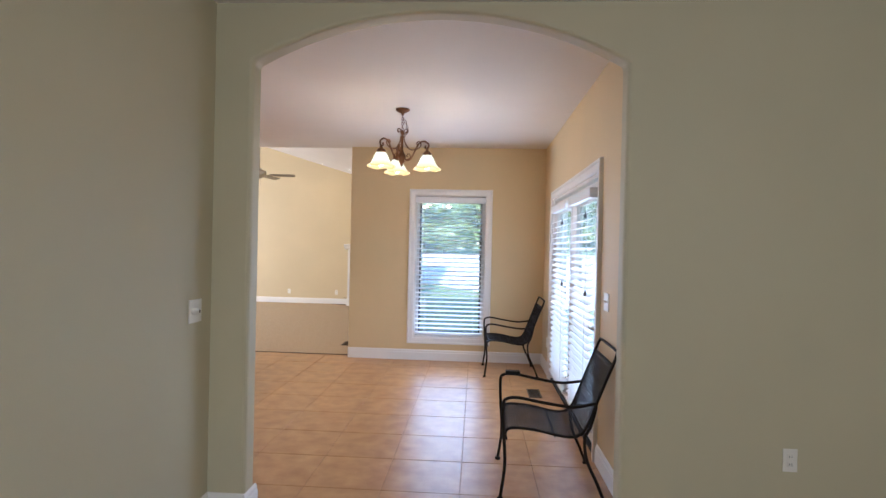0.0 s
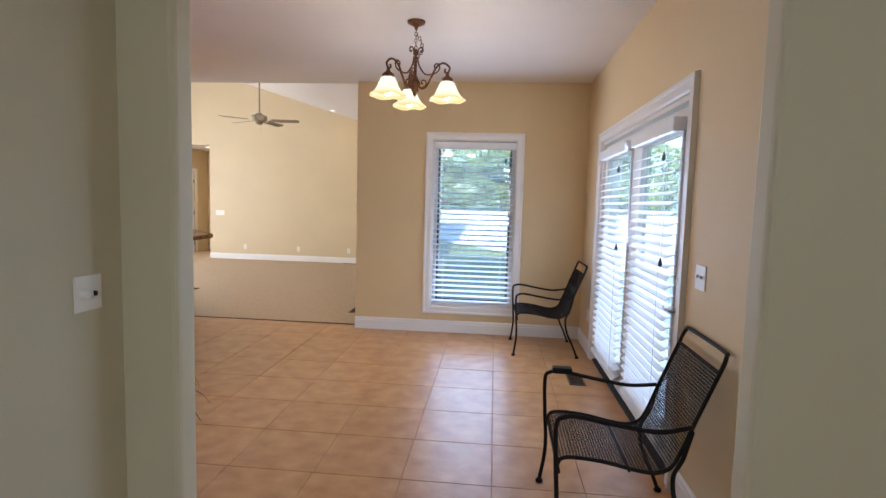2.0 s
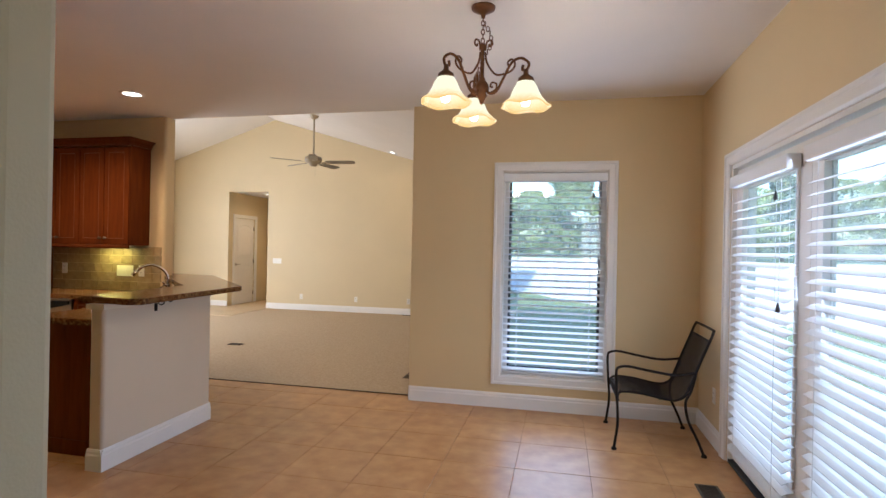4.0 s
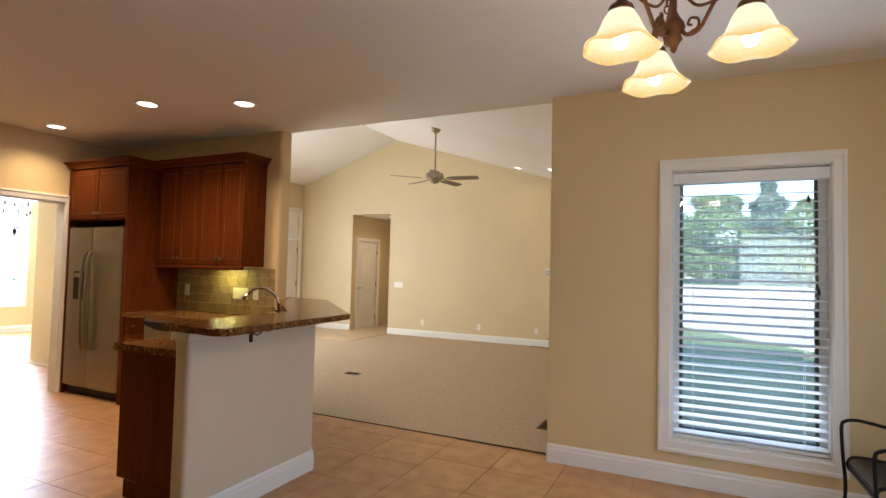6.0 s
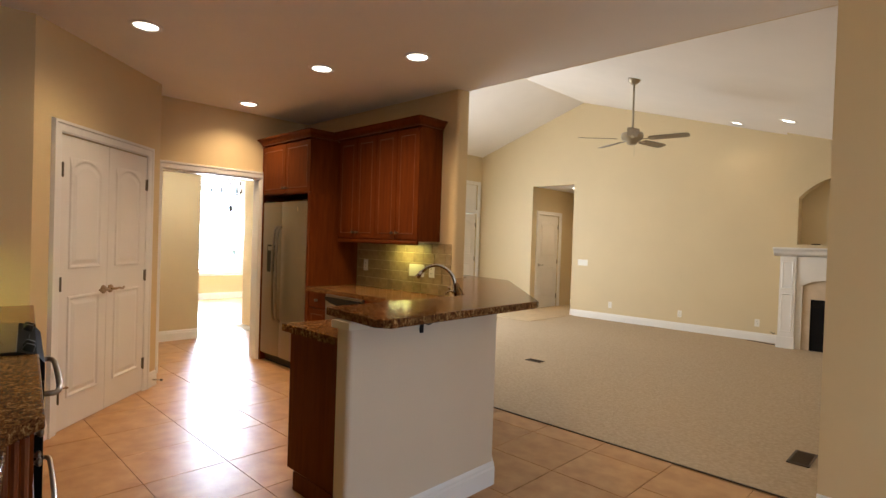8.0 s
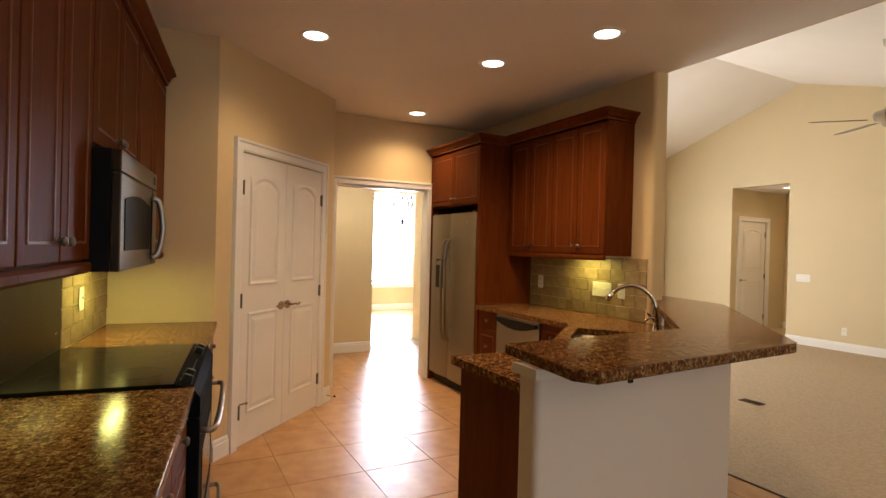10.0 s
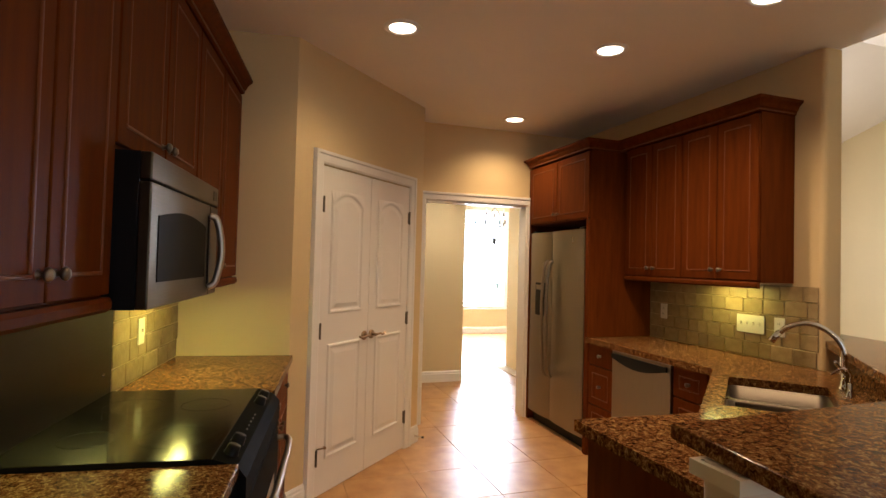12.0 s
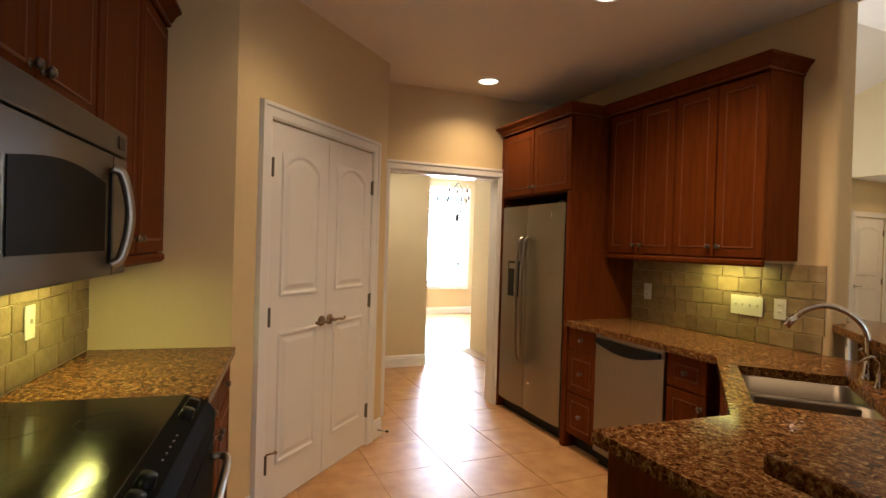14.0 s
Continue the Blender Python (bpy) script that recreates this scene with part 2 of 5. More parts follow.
            a, b, c, d = P[i - 1], P[i], P[i + 1], P[i + 2]
            out.append(0.5 * ((2 * b) + (c - a) * t + (2 * a - 5 * b + 4 * c - d) * t * t + (3 * b - a - 3 * c + d) * t ** 3))
    out.append(P[-2])
    return out


def place(a, b):
    """The pose of a run from a to b on the floor: x along it, y to its left."""
    return pose(a[0], a[1], 0, 0, 0, math.degrees(math.atan2(b[1] - a[1], b[0] - a[0])))


def wall(name, a, b, thick, z1, material, openings=(), z0=-0.02, label=""):
    """A wall from a to b, its thickness to the left of that way, with openings (s0, s1, z0, z1)."""
    L = (Vector(b) - Vector(a)).length
    bm = bmesh.new()
    cuts = sorted(openings)
    s = 0.0
    for o in cuts:
        if o[0] > s:
            bx(bm, s, 0, z0, o[0], thick, z1)
        if o[2] > 0.01:
            bx(bm, o[0], 0, z0, o[1], thick, o[2])
        if o[3] < z1:
            bx(bm, o[0], 0, o[3], o[1], thick, z1)
        s = o[1]
    if s < L:
        bx(bm, s, 0, z0, L, thick, z1)
    bmesh.ops.remove_doubles(bm, verts=bm.verts, dist=0.0005)
    ob = structure(name, bm, material, label)
    ob.matrix_world = place(a, b)
    return ob


BASE = [(0.0, 0.0), (-0.016, 0.0), (-0.016, 0.095), (-0.011, 0.104), (-0.011, 0.118), (-0.004, 0.132), (0.0, 0.134)]


def baseboard(a, b):
    """A baseboard from a to b, proud to the right of that way."""
    L = (Vector(b) - Vector(a)).length
    ob = structure("baseboard", profile_x(BASE, 0, L), TRIM, "white painted moulded baseboard along the wall")
    ob.matrix_world = place(a, b)
    return ob


CASE = [(0.0, 0.0), (0.0, 0.012), (0.012, 0.020), (0.055, 0.020), (0.062, 0.027), (0.080, 0.027), (0.085, 0.0)]


def casing(name, a, b, s0, s1, z0, z1, sill=False, label="white painted moulded casing"):
    """A moulded frame on the right-hand face of a run from a to b, round the opening s0..s1, z0..z1."""
    bm = bmesh.new()
    path = [(s0, z0), (s0, z1), (s1, z1), (s1, z0)]
    n = len(path)
    loops = []
    for i, (s, z) in enumerate(path):
        ox = -1 if s == s0 else 1
        oz = 1 if z == z1 else (-1 if sill else 0)
        loops.append([bm.verts.new((s + ox * w, -h, z + oz * w)) for w, h in CASE])
    pairs = [(0, 1), (1, 2), (2, 3)] + ([(3, 0)] if sill else [])
    for i, j in pairs:
        for k in range(len(CASE) - 1):
            bm.faces.new((loops[i][k], loops[i][k + 1], loops[j][k + 1], loops[j][k]))
    if not sill:
        bm.faces.new(loops[0])
        bm.faces.new(loops[3][::-1])
    ob = structure(name, bm, TRIM, label)
    ob.matrix_world = place(a, b)
    return ob


# ---- the shell ----
H = 2.74
GX, GP = 0.07, 0.4727  # tile grid
NORTH, EAST, AY, EW, EH = 6.775, 1.0, 2.70, -1.268, 2.735

# arched wall between the entry and the breakfast room
bm = bmesh.new()
x0, x1, zs, za = -1.063, 0.884, 2.43, 2.685
cx, half, rise = (x0 + x1) / 2, (x1 - x0) / 2, za - zs
R = (half * half + rise * rise) / (2 * rise)
arc = []
for k in range(25):
    x = x0 + (x1 - x0) * k / 24
    arc.append((x, za - R + math.sqrt(max(0, R * R - (x - cx) ** 2))))
outline = [(-2.6, -0.02), (x0, -0.02)] + arc + [(x1, -0.02), (3.2, -0.02), (3.2, H + 0.02), (-2.6, H + 0.02)]
fa = [bm.verts.new((x, AY, z)) for x, z in outline]
fb = [bm.verts.new((x, AY + 0.12, z)) for x, z in outline]
n = len(outline)
bm.faces.new(fa)
bm.faces.new(fb[::-1])
for i in range(n):
    bm.faces.new((fa[i], fb[i], fb[(i + 1) % n], fa[(i + 1) % n]))
arch = structure("wall_arch", bm, PAINT_ENTRY, "tan painted wall, tinted green for daylight, with a wide arched opening")
bv = arch.modifiers.new("round", "BEVEL")
bv.width, bv.segments, bv.limit_method, bv.angle_limit = 0.022, 3, "ANGLE", radians(40)

wall("wall_entry_west", (EW, AY), (EW, -3.0), -0.15, H, PAINT_ENTRY, label="tan painted entry wall, tinted green for daylight")
wall("wall_entry_south", (-1.6, -3.0), (3.2, -3.0), -0.15, H, PAINT_ENTRY, openings=[(2.8, 4.4, 0.7, 2.2)], label="tan painted entry wall, tinted green for daylight")
wall("wall_entry_east", (3.2, -3.0), (3.2, AY + 0.12), -0.15, H, PAINT_ENTRY, label="tan painted entry wall, tinted green for daylight")

# breakfast room
wall("wall_east", (EAST, AY + 0.12), (EAST, NORTH), -0.15, H, PAINT, openings=[(0.945, 3.17, 0.0, 2.03)], label="tan painted wall with glazed double doors")
wall("wall_north", (-1.50, NORTH), (EAST + 0.15, NORTH), 0.15, H, PAINT, openings=[(0.85, 1.75, 0.295, 2.12)], label="tan painted wall with a tall window")

# kitchen
LEFT = pose(-5.265, 3.348, 0, 0, 0, -7.3)


def lp(s, d):
    v = LEFT @ Vector((s, d, 0))
    return (v.x, v.y)


wall("wall_kitchen_south", lp(-0.2, 0), lp(3.98, 0), -0.15, H, PAINT, label="tan painted kitchen wall behind the range")
PA, PB = (-5.186, 3.945), (-6.241, 5.011)
wall("wall_pantry_return", lp(0.0, -0.08), PA, 0.12, H, PAINT, label="tan painted pantry return wall")
PL = (Vector(PB) - Vector(PA)).length
wall("wall_pantry", PA, PB, 0.12, H, PAINT, openings=[(0.236, 1.278, 0.0, 2.048)], label="tan painted angled pantry wall")
wall("wall_pantry_north", PB, (-6.80, 5.011), 0.12, H, PAINT, label="tan painted pantry side wall")
wall("wall_west", (-6.66, 5.011), (-6.66, 6.93), 0.14, H, PAINT, openings=[(0.15, 1.174, 0.0, 2.025)], label="tan painted kitchen wall with a cased doorway")
bm = box(-6.66, 6.78, -0.02, -4.19, 6.93, H)
for e in [e for e in bm.edges if all(abs(v.co.x + 4.19) < 1e-4 for v in e.verts) and abs(e.verts[0].co.z - e.verts[1].co.z) > 1]:
    bmesh.ops.bevel(bm, geom=[e], offset=0.03, segments=4, affect="EDGES", profile=0.5)
structure("wall_kitchen_north", bm, PAINT, "tan painted kitchen wall with a rounded end")

# living room
LW, RW, FAR, RX, RZ, SLOPE = -8.99, -1.30, 12.745, -6.42, 4.217, 0.2977
ZL, ZR = 3.36, RZ - SLOPE * (RW - RX)
wall("wall_living_far", (LW, FAR), (RW, FAR), 0.15, 4.6, PAINT_LIVING, openings=[(1.44, 2.43, 0.0, 2.62)], label="cream tan gable wall with a hall opening")
wall("wall_living_west", (LW, FAR), (LW, 7.25), -0.15, 3.6, PAINT_LIVING, openings=[(0.14, 1.04, 0.0, 2.70), (2.1, 5.0, 0.4, 2.6)], label="cream tan living room wall")
wall("wall_living_east", (RW, 6.9), (RW, FAR), -0.15, 3.6, PAINT_LIVING, label="cream tan living room wall")
wall("wall_living_south", (LW, 7.25), (-6.66, 7.25), -0.15, 4.6, PAINT_LIVING, label="cream tan living room wall")
bm = box(-6.66, 6.876, H + 0.002, RW, 6.892, 4.6)
structure("wall_living_header", bm, PAINT_LIVING, "cream tan wall above the wide opening")
bm = box(-6.80, 6.931, -0.02, -6.661, 7.25, 4.6)
bx(bm, -6.80, 6.86, H + 0.12, -6.661, 6.931, 4.6)
structure("wall_living_jog", bm, PAINT_LIVING, "cream tan living room wall")
bm = bmesh.new()
for p in ([(LW - 0.15, ZL - 0.05), (RX, RZ), (RX, RZ + 0.12), (LW - 0.15, ZL + 0.07)], [(RX, RZ), (RW + 0.15, ZR - 0.047), (RW + 0.15, ZR + 0.07), (RX, RZ + 0.12)]):
    a = [bm.verts.new((x, 6.88, z)) for x, z in p]
    b = [bm.verts.new((x, FAR + 0.1, z)) for x, z in p]
    bm.faces.new(a)
    bm.faces.new(b[::-1])
    for i in range(4):
        bm.faces.new((a[i], b[i], b[(i + 1) % 4], a[(i + 1) % 4]))
structure("ceiling_living", bm, CEIL, "white vaulted living room ceiling")
structure("ceiling", box(-8.6, AY + 0.06, H, 3.4, 6.875, H + 0.12), CEIL, "white flat ceiling")
structure("ceiling_passage", box(-8.6, 6.875, H + 0.001, -6.662, 7.25, H + 0.1), CEIL, "white passage ceiling")
structure("ceiling_entry", box(-1.6, -3.2, EH, 3.4, AY + 0.05, H + 0.1), CEIL, "white entry ceiling")

# small hall off the living room
wall("wall_hall_west", (-7.55, 12.895), (-7.55, 14.4), 0.12, 2.8, PAINT_LIVING, openings=[(0.10, 0.90, 0.0, 2.04)], label="tan hall wall with a door")
wall("wall_hall_north", (-7.7, 14.4), (-6.3, 14.4), 0.12, 2.8, PAINT_LIVING, label="tan hall end wall")
wall("wall_hall_east", (-6.56, 14.4), (-6.56, 12.895), 0.12, 2.8, PAINT_LIVING, label="tan hall side wall")
structure("ceiling_hall", box(-7.7, 12.88, 2.62, -6.3, 14.5, 2.8), CEIL, "white hall ceiling")

# passage and formal dining room
wall("wall_passage_west", (-8.24, 6.145), (-8.24, 3.5), -0.14, H, PAINT_LIVING, label="cream tan passage wall")
wall("wall_passage_south", (-8.4, 4.6), (-6.66, 4.6), -0.14, H, PAINT_LIVING, label="cream tan passage wall")
wall("wall_formal_south", (-12.4, 6.005), (-8.38, 6.005), 0.14, H, PAINT_LIVING, label="cream tan formal dining wall")
wall("wall_formal_west", (-12.4, 10.6), (-12.4, 6.0), -0.15, H, PAINT_LIVING, openings=[(2.00, 3.5, 0.58, 2.5)], label="cream tan formal dining wall with a window")
wall("wall_formal_north", (-9.1, 10.5), (-12.5, 10.5), -0.14, H, PAINT_LIVING, label="cream tan formal dining wall")
wall("wall_formal_east", (-9.10, 7.25), (-9.10, 10.6), -0.1, H, PAINT_LIVING, label="cream tan formal dining wall")
structure("ceiling_formal", box(-12.6, 5.9, H, -8.55, 10.7, H + 0.12), CEIL, "white formal dining ceiling")

# floors
structure("floor", box(-13.0, -3.3, -0.20, 3.4, 6.92, -0.005), GROUT, "brown grouted floor bed under the tiles")
structure("floor_hall_bed", box(-13.0, 6.92, -0.20, -9.0, 14.6, -0.005), GROUT, "brown grouted floor bed")
structure("floor_living", box(-9.0, 6.92, -0.20, RW + 0.1, 14.6, 0.006), CARPET, "beige cut-pile wall-to-wall carpet")

# baseboards
baseboard((-1.50, NORTH), (EAST, NORTH))
baseboard((EAST, NORTH), (EAST, 6.08))
baseboard((EAST, 3.675), (EAST, AY + 0.12))
baseboard((-1.484, 6.915), (-1.484, NORTH - 0.016))
baseboard((EW, AY), (x0, AY))
baseboard((x0, AY - 0.016), (x0, AY + 0.136))
baseboard((x1, AY + 0.136), (x1, AY - 0.016))
baseboard((x1, AY), (3.2, AY))
baseboard((EW, -3.0), (EW, AY))
for f0, f1 in ((0.0, 0.10), (0.91, 1.0)):
    baseboard(tuple(Vector(PA).lerp(Vector(PB), f0)), tuple(Vector(PA).lerp(Vector(PB), f1)))
baseboard(PB, (-6.66, 5.011))
baseboard((LW, FAR), (-7.55, FAR))
baseboard((-6.56, FAR), (-2.93, FAR))
baseboard((-7.55, 14.4), (-6.56, 14.4))
baseboard((-6.56, 14.4), (-6.56, 12.75))
baseboard((-8.24, 5.0), (-8.24, 6.145))
baseboard((-12.4, 6.2), (-12.4, 10.5))
baseboard((LW, 7.25), (LW, 11.6))

# ---- doors, windows and blinds ----


def nested(bm, x0, x1, z0, z1, loops, arch=0.0, seg=10):
    """Stepped rectangles facing -y: loops of (inset, depth), depth towards the viewer. arch: rise of the head."""
    rings = []
    for k, (ins, dep) in enumerate(loops):
        a, b, c, d = x0 + ins, x1 - ins, z0 + ins, z1 - ins
        pts = [(a, c), (b, c)]
        if arch and k > 0:
            for i in range(seg + 1):
                t = i / seg
                pts.append((b + (a - b) * t, d - arch + arch * math.sin(math.pi * t) ** 0.8))
        else:
            for i in range(seg + 1 if arch else 2):
                t = i / (seg if arch else 1)
                pts.append((b + (a - b) * t, d))
        rings.append([bm.verts.new((x, -dep, z)) for x, z in pts])
    for p, q in zip(rings, rings[1:]):
        n = len(p)
        for i in range(n):
            bm.faces.new((p[i], p[(i + 1) % n], q[(i + 1) % n], q[i]))
    bm.faces.new(rings[-1])
    return bm


def panel_door(parent, x0, x1, z0, z1, thick=0.035, material=DOORP, panels=(), arch=0.0, name="leaf"):
    """A moulded panel door leaf facing -y with its face at y = 0."""
    bm = box(x0, 0, z0, x1, thick, z1)
    for (a, b, c, d, ar) in panels:
        nested(bm, a, b, c, d, [(0.0, 0.0005), (0.006, 0.010), (0.016, 0.010), (0.026, 0.002), (0.036, 0.002), (0.062, 0.011)], arch=ar)
    return part(name, bm, material, parent)


def lever(parent, x, z, side=1, y=0.0, material=NICKEL, label="brushed nickel lever handle"):
    bm = lathe([(0.0, 0.012), (0.028, 0.012), (0.032, 0.006), (0.032, 0.0)], 16)
    bmesh.ops.rotate(bm, verts=bm.verts, matrix=Matrix.Rotation(radians(90), 3, "X"))
    bmesh.ops.translate(bm, verts=bm.verts, vec=(x, y, z))
    tube([(x, y - 0.008, z), (x, y - 0.05, z)], 0.010, bm, 8)
    tube(smooth_path([(x, y - 0.048, z), (x + side * 0.04, y - 0.052, z + 0.004), (x + side * 0.08, y - 0.05, z - 0.004), (x + side * 0.11, y - 0.045, z + 0.006)], 4), 0.008, bm, 8)
    return part("door_handle", bm, material, parent, label, True)


def hinge(parent, x, z, y=0.0):
    bm = box(x - 0.012, y - 0.008, z - 0.045, x + 0.012, y + 0.004, z + 0.045, bevel=0.002)
    tube([(x, y - 0.010, z - 0.05), (x, y - 0.010, z + 0.05)], 0.006, bm, 8)
    return part("hinge", bm, HINGE, parent, "dark nickel hinge")


def run_pose(a, b, s=0.0, d=0.0):
    return place(a, b) @ pose(s, d, 0)


# pantry double doors: the wall runs from PA to PB with its thickness to the left, the room to the right
pantry = tagged(new("door_pantry"), "closed white two-panel double pantry doors with arched panels", "door", kind="structure")
pantry.matrix_world = run_pose(PA, PB)
for a, b, hs in ((0.239, 0.755, 0.244), (0.759, 1.275, 1.273)):
    w = b - a
    leaf = panel_door(pantry, a, b, 0.012, 2.038, panels=[(a + 0.085, b - 0.085, 1.12, 1.90, 0.07), (a + 0.085, b - 0.085, 0.22, 0.93, 0.0)])
    leaf.location.y = -0.006
    for z in (0.25, 1.02, 1.80):
        hinge(leaf, hs, z, 0.0)
bm = tube(smooth_path([(0.244, -0.018, 0.305), (0.262, -0.040, 0.310), (0.290, -0.046, 0.306)], 4), 0.005, seg=8)
tube([(0.290, -0.046, 0.306), (0.298, -0.030, 0.306)], 0.008, bm, 8)
part("hinge_stop", bm, LEVER, pantry, "antique bronze hinge pin stop", True)
lever(pantry, 0.715, 0.945, -1, -0.006, LEVER, "antique bronze lever handle")
lever(pantry, 0.80, 0.945, 1, -0.006, LEVER, "antique bronze lever handle")
# near-black strip stands in for the shade above the leaves
bm = box(0.236, 0.05, 2.04, 1.278, 0.12, 2.047)
part("head_gap", bm, DARK, pantry)
casing("trim_pantry", PA, PB, 0.236, 1.278, 0.0, 2.048)

# cased doorway in the west wall: seen from the kitchen the wall runs south to north with the room to the right
casing("trim_doorway", (-6.66, 5.011), (-6.66, 6.93), 0.15, 1.174, 0.0, 2.025)
bm = bmesh.new()
bx(bm, -6.80, 5.161, 0, -6.66, 5.169, 2.025)
bx(bm, -6.80, 6.177, 0, -6.66, 6.185, 2.025)
bx(bm, -6.80, 5.169, 2.017, -6.66, 6.177, 2.025)
structure("door_jamb", bm, TRIM, "white painted doorway lining")


def blind(name_label, w, z0, z1, m, tilt=-14.0, pitch=0.057, group="horizontal blinds"):
    """A wood-look blind, centred on x = 0, hanging in the plane y = 0."""
    t = thing("window_blind", name_label, "blind", group, m)
    part("head_rail", box(-w / 2 - 0.012, -0.04, z1 - 0.075, w / 2 + 0.012, 0.03, z1, bevel=0.006), VINYL, t)
    part("bottom_rail", box(-w / 2, -0.026, z0, w / 2, 0.026, z0 + 0.022, bevel=0.005), VINYL, t)
    sl = bmesh.new()
    prof = [(-0.031, -0.0012), (0.0, 0.0030), (0.031, -0.0012), (0.031, -0.0044), (0.0, -0.0002), (-0.031, -0.0044)]
    profile_x(prof, -w / 2, w / 2, sl)
    first = part("slat", sl, VINYL, t)
    n = int((z1 - 0.09 - z0 - 0.03) / pitch)
    for i in range(n):
        ob = first if i == 0 else new("slat", first.data)
        ob.parent = t
        ob.matrix_basis = pose(0, 0, z0 + 0.045 + i * pitch, tilt + random.uniform(-1.5, 1.5), 0, random.uniform(-0.1, 0.1))
    for x in (-w * 0.36, w * 0.36):
        bm = bmesh.new()
        for y in (-0.032, 0.032):
            tube([(x, y, z0 + 0.02), (x, y, z1 - 0.07)], 0.0012, bm, 5)
        part("ladder_cord", bm, VINYL, t)
    bm = tube([(w * 0.44, -0.035, z1 - 0.07), (w * 0.44, -0.04, z1 - 0.75)], 0.0016, seg=5)
    part("pull_cord", bm, VINYL, t)
    for x, z in ((w * 0.44, z1 - 0.80), (w * 0.38, z1 - 0.22)):
        part("tassel", lathe([(0.003, 0.045), (0.010, 0.020), (0.012, 0.0), (0.0, -0.006)], 8, None, (x, -0.042, z)), BRONZED, t, "dark cord tassel")
    return t


def window_unit(name, a, b, s0, s1, z0, z1, thick, label):
    """Frame, sash and glass in an opening of the run a to b."""
    w = tagged(new(name), label, "window", kind="structure")
    w.matrix_world = place(a, b)
    bm = bmesh.new()
    e, y0, y1 = 0.045, thick * 0.55, thick * 0.95
    bx(bm, s0, y0, z0, s0 + e, y1, z1)
    bx(bm, s1 - e, y0, z0, s1, y1, z1)
    bx(bm, s0 + e, y0, z0, s1 - e, y1, z0 + e)
    bx(bm, s0 + e, y0, z1 - e, s1 - e, y1, z1)
    part("window_frame", bm, TRIM, w)
    bm = bmesh.new()
    for p in ((s0 + 0.001, 0.001, z0, s0 + 0.008, y0, z1), (s1 - 0.008, 0.001, z0, s1 - 0.001, y0, z1), (s0, 0.001, z1 - 0.008, s1, y0, z1 - 0.001), (s0, 0.001, z0 + 0.001, s1, y0, z0 + 0.010)):
        bx(bm, *p)
    part("lining", bm, TRIM, w)
    bm = bmesh.new()
    ys = (y0 + y1) / 2
    for p in ((s0 + e, z0 + e, s0 + e + 0.022, z1 - e), (s1 - e - 0.022, z0 + e, s1 - e, z1 - e), (s0 + e + 0.022, z0 + e, s1 - e - 0.022, z0 + e + 0.022), (s0 + e + 0.022, z1 - e - 0.022, s1 - e - 0.022, z1 - e)):
        bx(bm, p[0], ys + 0.006, p[1], p[2], ys + 0.022, p[3])
    part("sash", bm, BRONZED, w, "dark bronze outer sash")
    pane = part("pane", box(s0 + e, (y0 + y1) / 2 - 0.003, z0 + e, s1 - e, (y0 + y1) / 2 + 0.003, z1 - e), GLASS, w)
    pane.visible_shadow = False
    return w


NA, NB = (-1.50, NORTH), (EAST + 0.15, NORTH)
window_unit("window_1", NA, NB, 0.85, 1.75, 0.295, 2.12, 0.15, "tall white picture window onto the lawn")
casing("trim_window", NA, NB, 0.85, 1.75, 0.295, 2.12, sill=True)
blind("white horizontal blind with open slats in the tall window", 0.875, 0.31, 2.105, pose(-0.20, NORTH + 0.035, 0), tilt=9)

# patio doors in the east wall: that wall runs south to north, the room on its left
EA, EB = (EAST, NORTH), (EAST, AY + 0.12)
D0, D1 = NORTH - 5.99, NORTH - 3.765
casing("trim_patio_door", EA, EB, D0, D1, 0.0, 2.03)
patio = tagged(new("door_patio"), "white glazed double patio doors hung with blinds", "door", kind="structure")
patio.matrix_world = place(EA, EB)
bm = bmesh.new()
bx(bm, D0 + 0.001, 0.002, 0, D0 + 0.03, 0.15, 2.029)
bx(bm, D1 - 0.03, 0.002, 0, D1 - 0.001, 0.15, 2.029)
bx(bm, D0 + 0.03, 0.002, 2.00, D1 - 0.03, 0.15, 2.029)
part("door_frame", bm, TRIM, patio)
part("threshold", box(D0 + 0.03, 0.0, 0.0, D1 - 0.03, 0.15, 0.025, bevel=0.004), DARK, patio, "dark bronze threshold")
DM = NORTH - 4.86
for a, b in ((D0 + 0.032, DM - 0.002), (DM + 0.002, D1 - 0.032)):
    bm = bmesh.new()
    e = 0.145
    y0, y1 = 0.03, 0.074
    bx(bm, a, y0, 0.03, a + e, y1, 1.985)
    bx(bm, b - e, y0, 0.03, b, y1, 1.985)
    bx(bm, a + e, y0, 0.03, b - e, y1, 0.26)
    bx(bm, a + e, y0, 1.85, b - e, y1, 1.985)
    leaf = part("leaf", bm, TRIM, patio)
    pane = part("pane", box(a + e, 0.049, 0.26, b - e, 0.055, 1.85), GLASS, leaf)
    pane.visible_shadow = False
    bm = bmesh.new()
    for p in ((a + e - 0.02, 0.018, 0.24, a + e, 0.03, 1.87), (b - e, 0.018, 0.24, b - e + 0.02, 0.03, 1.87), (a + e, 0.018, 0.24, b - e, 0.03, 0.26), (a + e, 0.018, 1.85, b - e, 0.03, 1.87)):
        bx(bm, *p)
    part("glazing_bead", bm, TRIM, leaf)
    c = EA[1] - (a + b) / 2
    blind("white horizontal blind with open slats on the patio door", b - a - 0.21, 0.12, 1.93, pose(EAST + 0.012 - 0.02, c, 0, 0, 0, -90), tilt=21, group="patio door blinds")
lever(patio, D1 - 0.085, 0.90, -1, 0.03)
